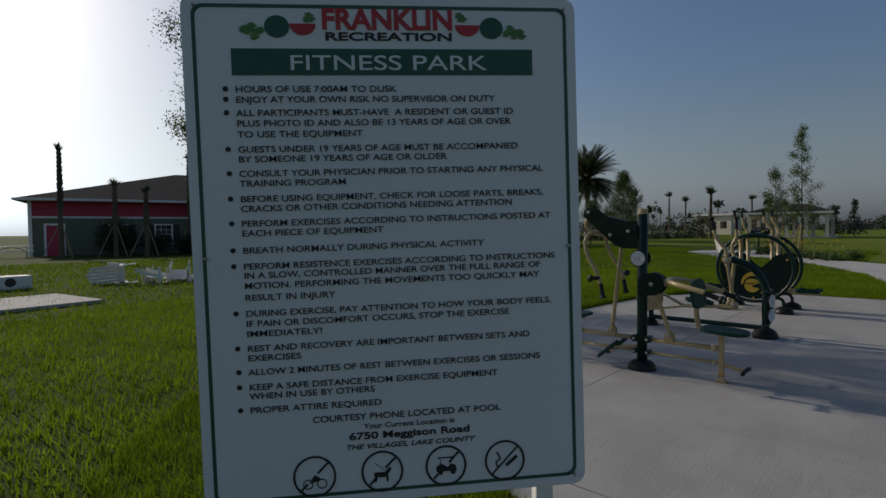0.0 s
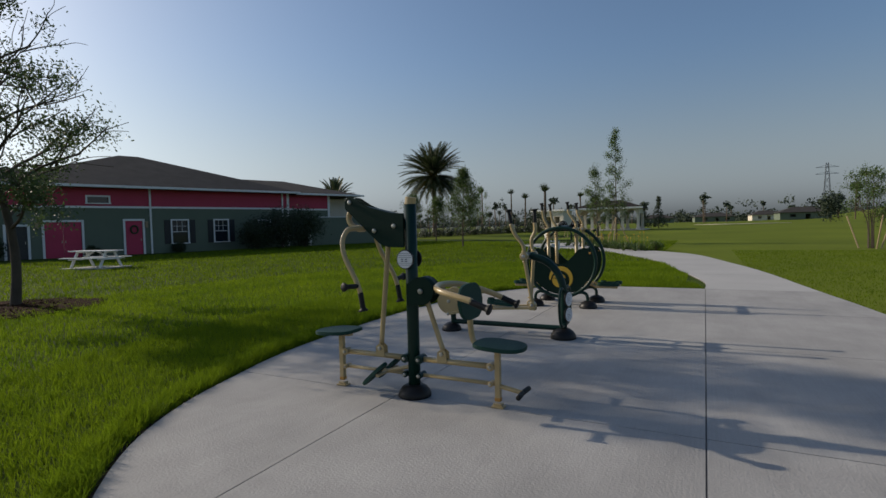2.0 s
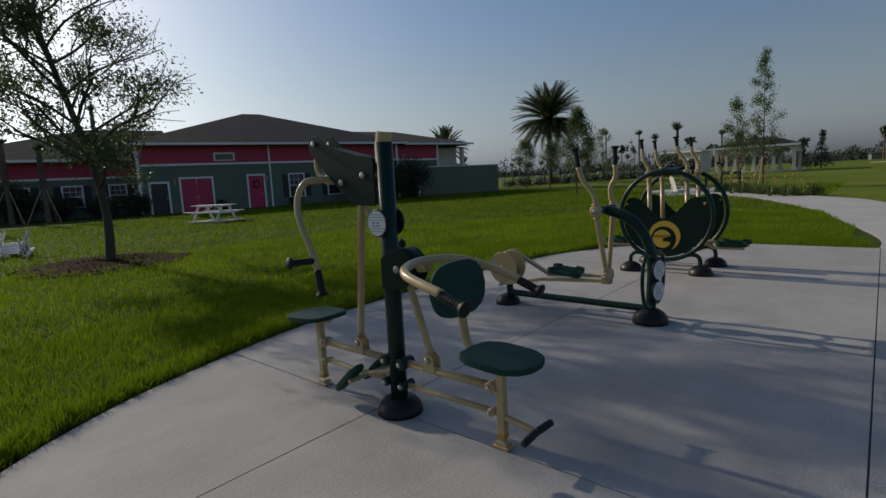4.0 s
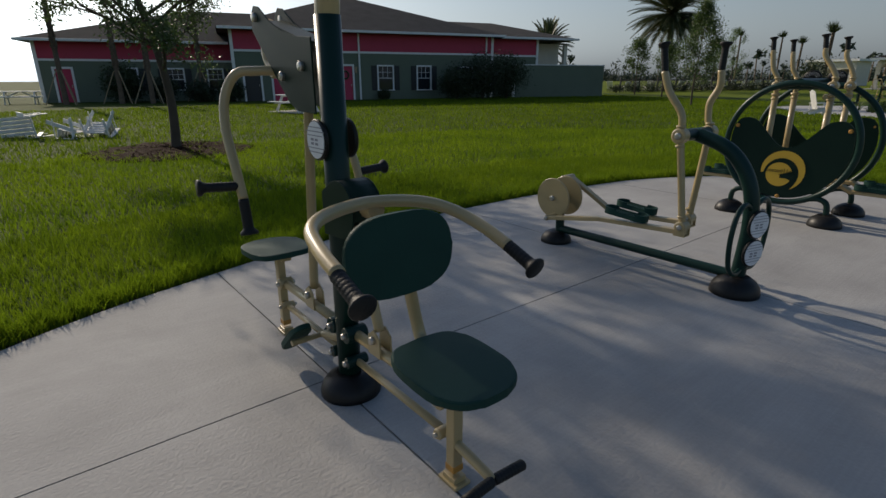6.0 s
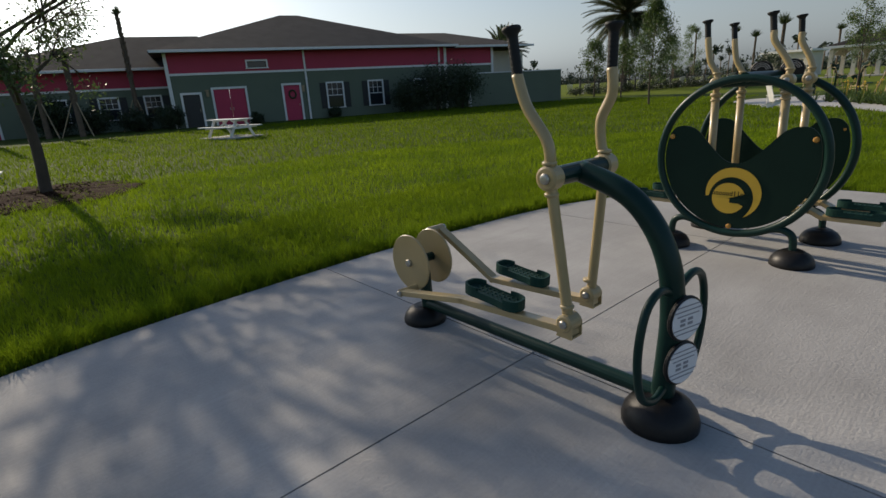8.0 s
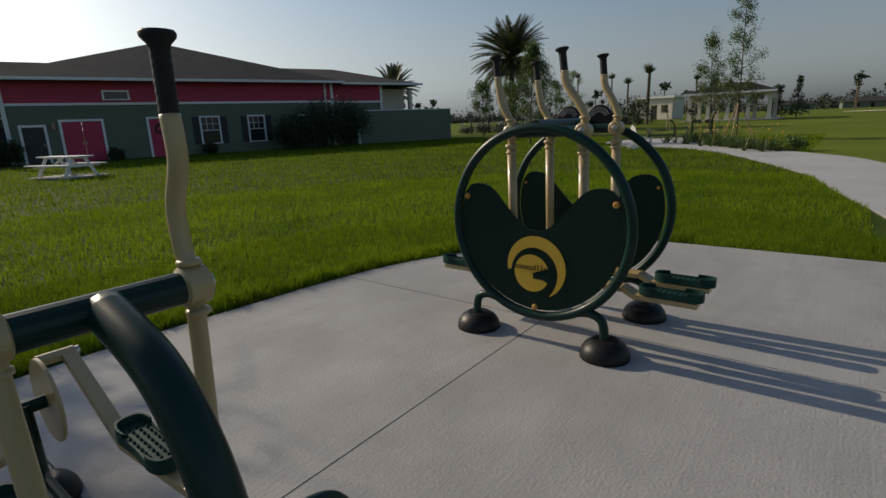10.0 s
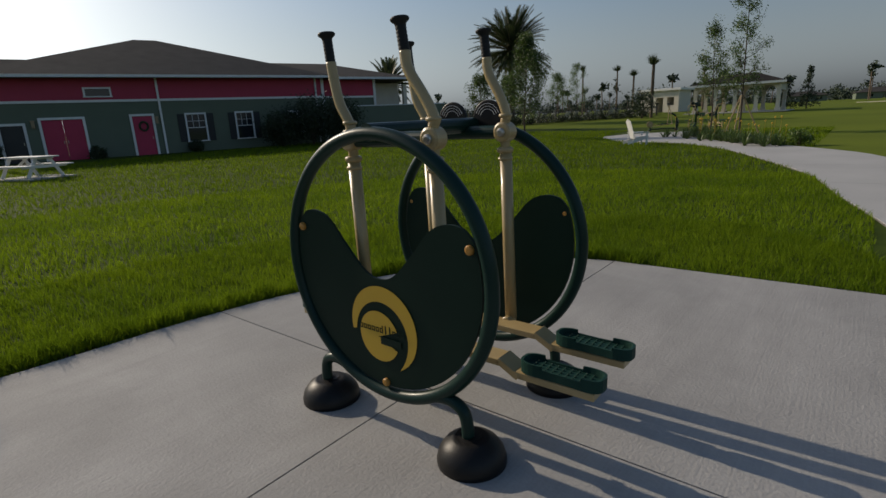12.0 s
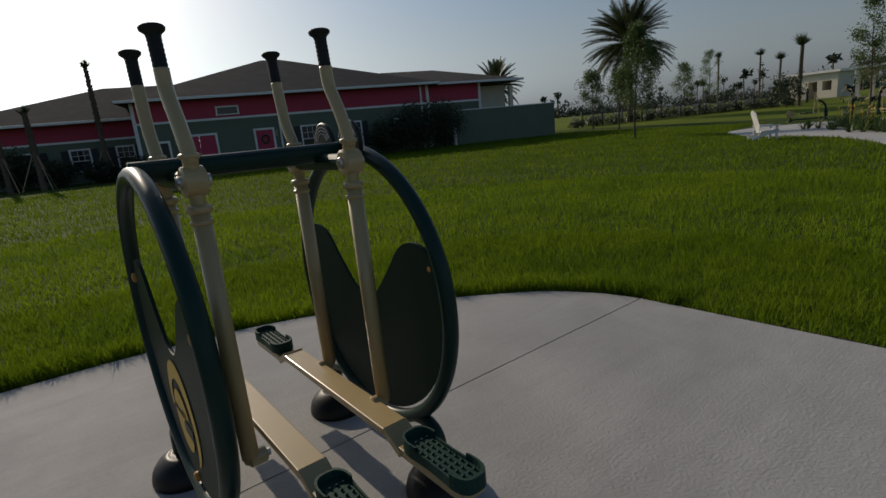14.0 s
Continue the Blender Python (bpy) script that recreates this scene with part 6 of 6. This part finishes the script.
bed()
shrub((-19.0, 70.0), 3.2, 3.2, 201, M_SHRUB, "round dark shrub by the pool fence", 60, 0.12)
def conifer(at, w, h, seed):
    rng = np.random.default_rng(seed)
    t = thing("conifer", (*at, lh(*at)), "pointed dark conifer beyond the pavilion", "tree", "pointed conifers")
    bm, tips = bmesh.new(), []
    rod(bm, (0, 0, -0.1), (0, 0, h * 0.92), 0.07, 8)
    part("trunk", bm, M_BARK, t)
    for k in range(90):
        f = rng.random() ** 1.3
        a, r = rng.uniform(0, 6.28), w * 0.5 * (1 - f) * rng.uniform(0.4, 1.1)
        tips.append((r * math.cos(a), r * math.sin(a), h * (0.08 + 0.92 * f)))
    leaf_cloud("crown", tips, 22, 0.14, 0.12, M_FARW, seed + 1, t)


conifer((-7.8, 90.0), 2.3, 4.0, 202)
conifer((-5.6, 90.5), 2.5, 5.0, 203)
shrub((27.0, 150.0), 5.5, 7.0, 204, M_FARW, "rounded dark evergreen on the course", 80, 0.3)
shrub((-1.5, 33.6), 0.9, 0.6, 205, M_LEAF2, "low leafy shrub at the bend of the path", 30, 0.05)
for k in range(13):
    shrub((-31.0 + 0.88 * k, 53.6 + 1.78 * k), 1.5 + 0.3 * (k % 3), 0.75 + 0.15 * (k % 2), 300 + k, M_SHRUB, "low dark hedge plant along the pool fence", 45, 0.07)
for x, y, h, sd in ((-36.7, 92.6, 8.0, 211), (-30.0, 72.0, 5.4, 212), (-27.0, 50.5, 4.6, 213), (-23.5, 49.0, 4.2, 214)):
    broadleaf("young_tree", (x, y), h, 1.6, h * 0.24, 0.07, M_LEAF2, sd, "thin young tree near the pool fence", (7, 0.2, 0.07), 14)
for x, y, h, sd in ((-38.1, 113.7, 8.0, 221), (-33.0, 108.0, 6.5, 222), (-47.0, 118.0, 9.0, 223), (-24.0, 120.0, 7.0, 225), (-20.0, 130.0, 6.0, 227)):
    tied_palm((x, y), h, 0.17, sd, stakes=False, head=1.0)
lp = thing("lamp_post", (-46.0, 1.0, lh(-46, 1)), "dark twin-headed lamp post", "street lamp")
bm = bmesh.new()
rod(bm, (0, 0, 0), (0, 0, 4.6), 0.06, 10)
part("pole", bm, M_IRON, lp)
bm = bmesh.new()
rod(bm, (0, -0.6, 4.5), (0, 0.6, 4.5), 0.03, 8)
part("arm", bm, M_IRON, lp)
for s in (-1, 1):
    bm = bmesh.new()
    lathe(bm, [(0.24, -0.35), (0.2, -0.2), (0.08, -0.05), (0.05, 0.05)], Matrix.Translation((0, s * 0.6, 4.4)), 14)
    part("lamp_head", bm, M_IRON, lp, "bell-shaped lamp head")


# ---- distance ----
def far_house(x, y, w, turn, mat):
    t = thing("far_house", (x, y, lh(x, y) - 0.1), "low pale villa with hipped roof across the course", "house", "far houses", turn=turn)
    part("wall", wall(bmesh.new(), -w / 2, w / 2, -4, 4, 0, 2.9, [(-w * 0.3, -w * 0.18, 1.0, 2.2), (0.0, w * 0.1, 0, 2.2), (w * 0.25, w * 0.38, 1.0, 2.2)]), mat, t)
    bm = bmesh.new()
    hip_roof(bm, -w / 2, w / 2, -4, 4, 3.0, 2.2, -w * 0.2, w * 0.2, 0, 0.6)
    part("roof", bm, M_ROOF, t)


far_house(36.5, 259.0, 18, 10, M_SAGE)
far_house(29.0, 320.0, 14, 10, M_CREAM)
far_house(76.0, 250.0, 18, -10, M_CREAM)
far_house(96.0, 262.0, 20, -10, M_CREAM)
far_house(5.0, 330.0, 20, 10, M_SAGE)
far_house(-25.0, 340.0, 18, 10, M_SAGE)
far_house(124.0, 270.0, 18, -15, M_CREAM)


def far_woods():
    rng = np.random.default_rng(33)
    pts = []
    for k in range(900):
        az = math.radians(rng.uniform(-75, 48))
        d = rng.uniform(380, 620)
        x, y = d * math.sin(az), d * math.cos(az)
        h = max(2.0, rng.gamma(3.0, 1.7))
        z = lh(x, y)
        for j in range(10):
            pts.append((x + rng.normal(0, 2.6), y + rng.normal(0, 2.6), z + h * rng.random() ** 0.7))
    t = thing("far_woods", (0, 0, 0), "hazy belt of trees along the horizon", "woods", kind="stuff")
    tagged(leaf_cloud("far_crowns", pts, 7, 1.1, 1.1, M_FARW, 34, t), kind="stuff")


def far_palms():
    rng = np.random.default_rng(35)
    t = thing("far_palms", (0, 0, 0), "scattered distant palms on the horizon", "palm trees", kind="stuff")
    bm, pts = bmesh.new(), []
    for k in range(60):
        az = math.radians(rng.uniform(-45, 30))
        d = rng.uniform(170, 420)
        x, y = d * math.sin(az), d * math.cos(az)
        h = rng.uniform(6, 11)
        z = lh(x, y)
        rod(bm, (x, y, z), (x + rng.normal(0, 0.3), y, z + h), 0.2, 5)
        for j in range(8):
            pts.append((x + rng.normal(0, 0.5), y + rng.normal(0, 0.5), z + h + rng.normal(0.1, 0.4)))
    part("palm_trunks", bm, M_PBARK, t)
    leaf_cloud("palm_heads", pts, 8, 0.45, 0.8, M_FARW, 36, t)


def pylon(x, y, h):
    t = thing("power_pylon", (x, y, lh(x, y)), "grey steel lattice power pylon beyond the hill", "pylon")
    bm = bmesh.new()
    w0, w1 = 4.5, 0.9
    lev = [(z, w0 + (w1 - w0) * (z / h) ** 0.7) for z in np.linspace(0, h, 9)]
    for (za, wa), (zb, wb) in zip(lev, lev[1:]):
        ca = [Vector((sx * wa, sy * wa, za)) for sx, sy in ((1, 1), (-1, 1), (-1, -1), (1, -1))]
        cb = [Vector((sx * wb, sy * wb, zb)) for sx, sy in ((1, 1), (-1, 1), (-1, -1), (1, -1))]
        for k in range(4):
            rod(bm, ca[k], cb[k], 0.22, 4)
            rod(bm, ca[k], cb[(k + 1) % 4], 0.13, 4)
            rod(bm, ca[(k + 1) % 4], cb[k], 0.13, 4)
    part("lattice", bm, M_GALV, t)
    for z in (h * 0.8, h * 0.92):
        bm = bmesh.new()
        rod(bm, (-9, 0, z), (9, 0, z), 0.25, 4)
        rod(bm, (-9, 0, z), (0, 0, z + 2.2), 0.16, 4)
        rod(bm, (9, 0, z), (0, 0, z + 2.2), 0.16, 4)
        part("cross_arm", bm, M_GALV, t)


far_woods()
far_palms()
pylon(102.0, 592.0, 52.0)
bm = bmesh.new()
plate(bm, [(9 * math.cos(a) * (1 + 0.2 * math.sin(3 * a)), 4.5 * math.sin(a)) for a in (2 * math.pi * k / 28 for k in range(28))], 0.06)
solid("sand_bunker", bm, M_SAND, "pale sand bunker on the fairway", "bunker", (8.5, 140.0, lh(8.5, 140) + 0.14))
blades("turf_grass", 90000, 2.2, 12.0, 2.0, 34.0, 0.02, 0.05, 0.006, 4, lambda x, y: x < 12, "short yellowish turf beside the path")
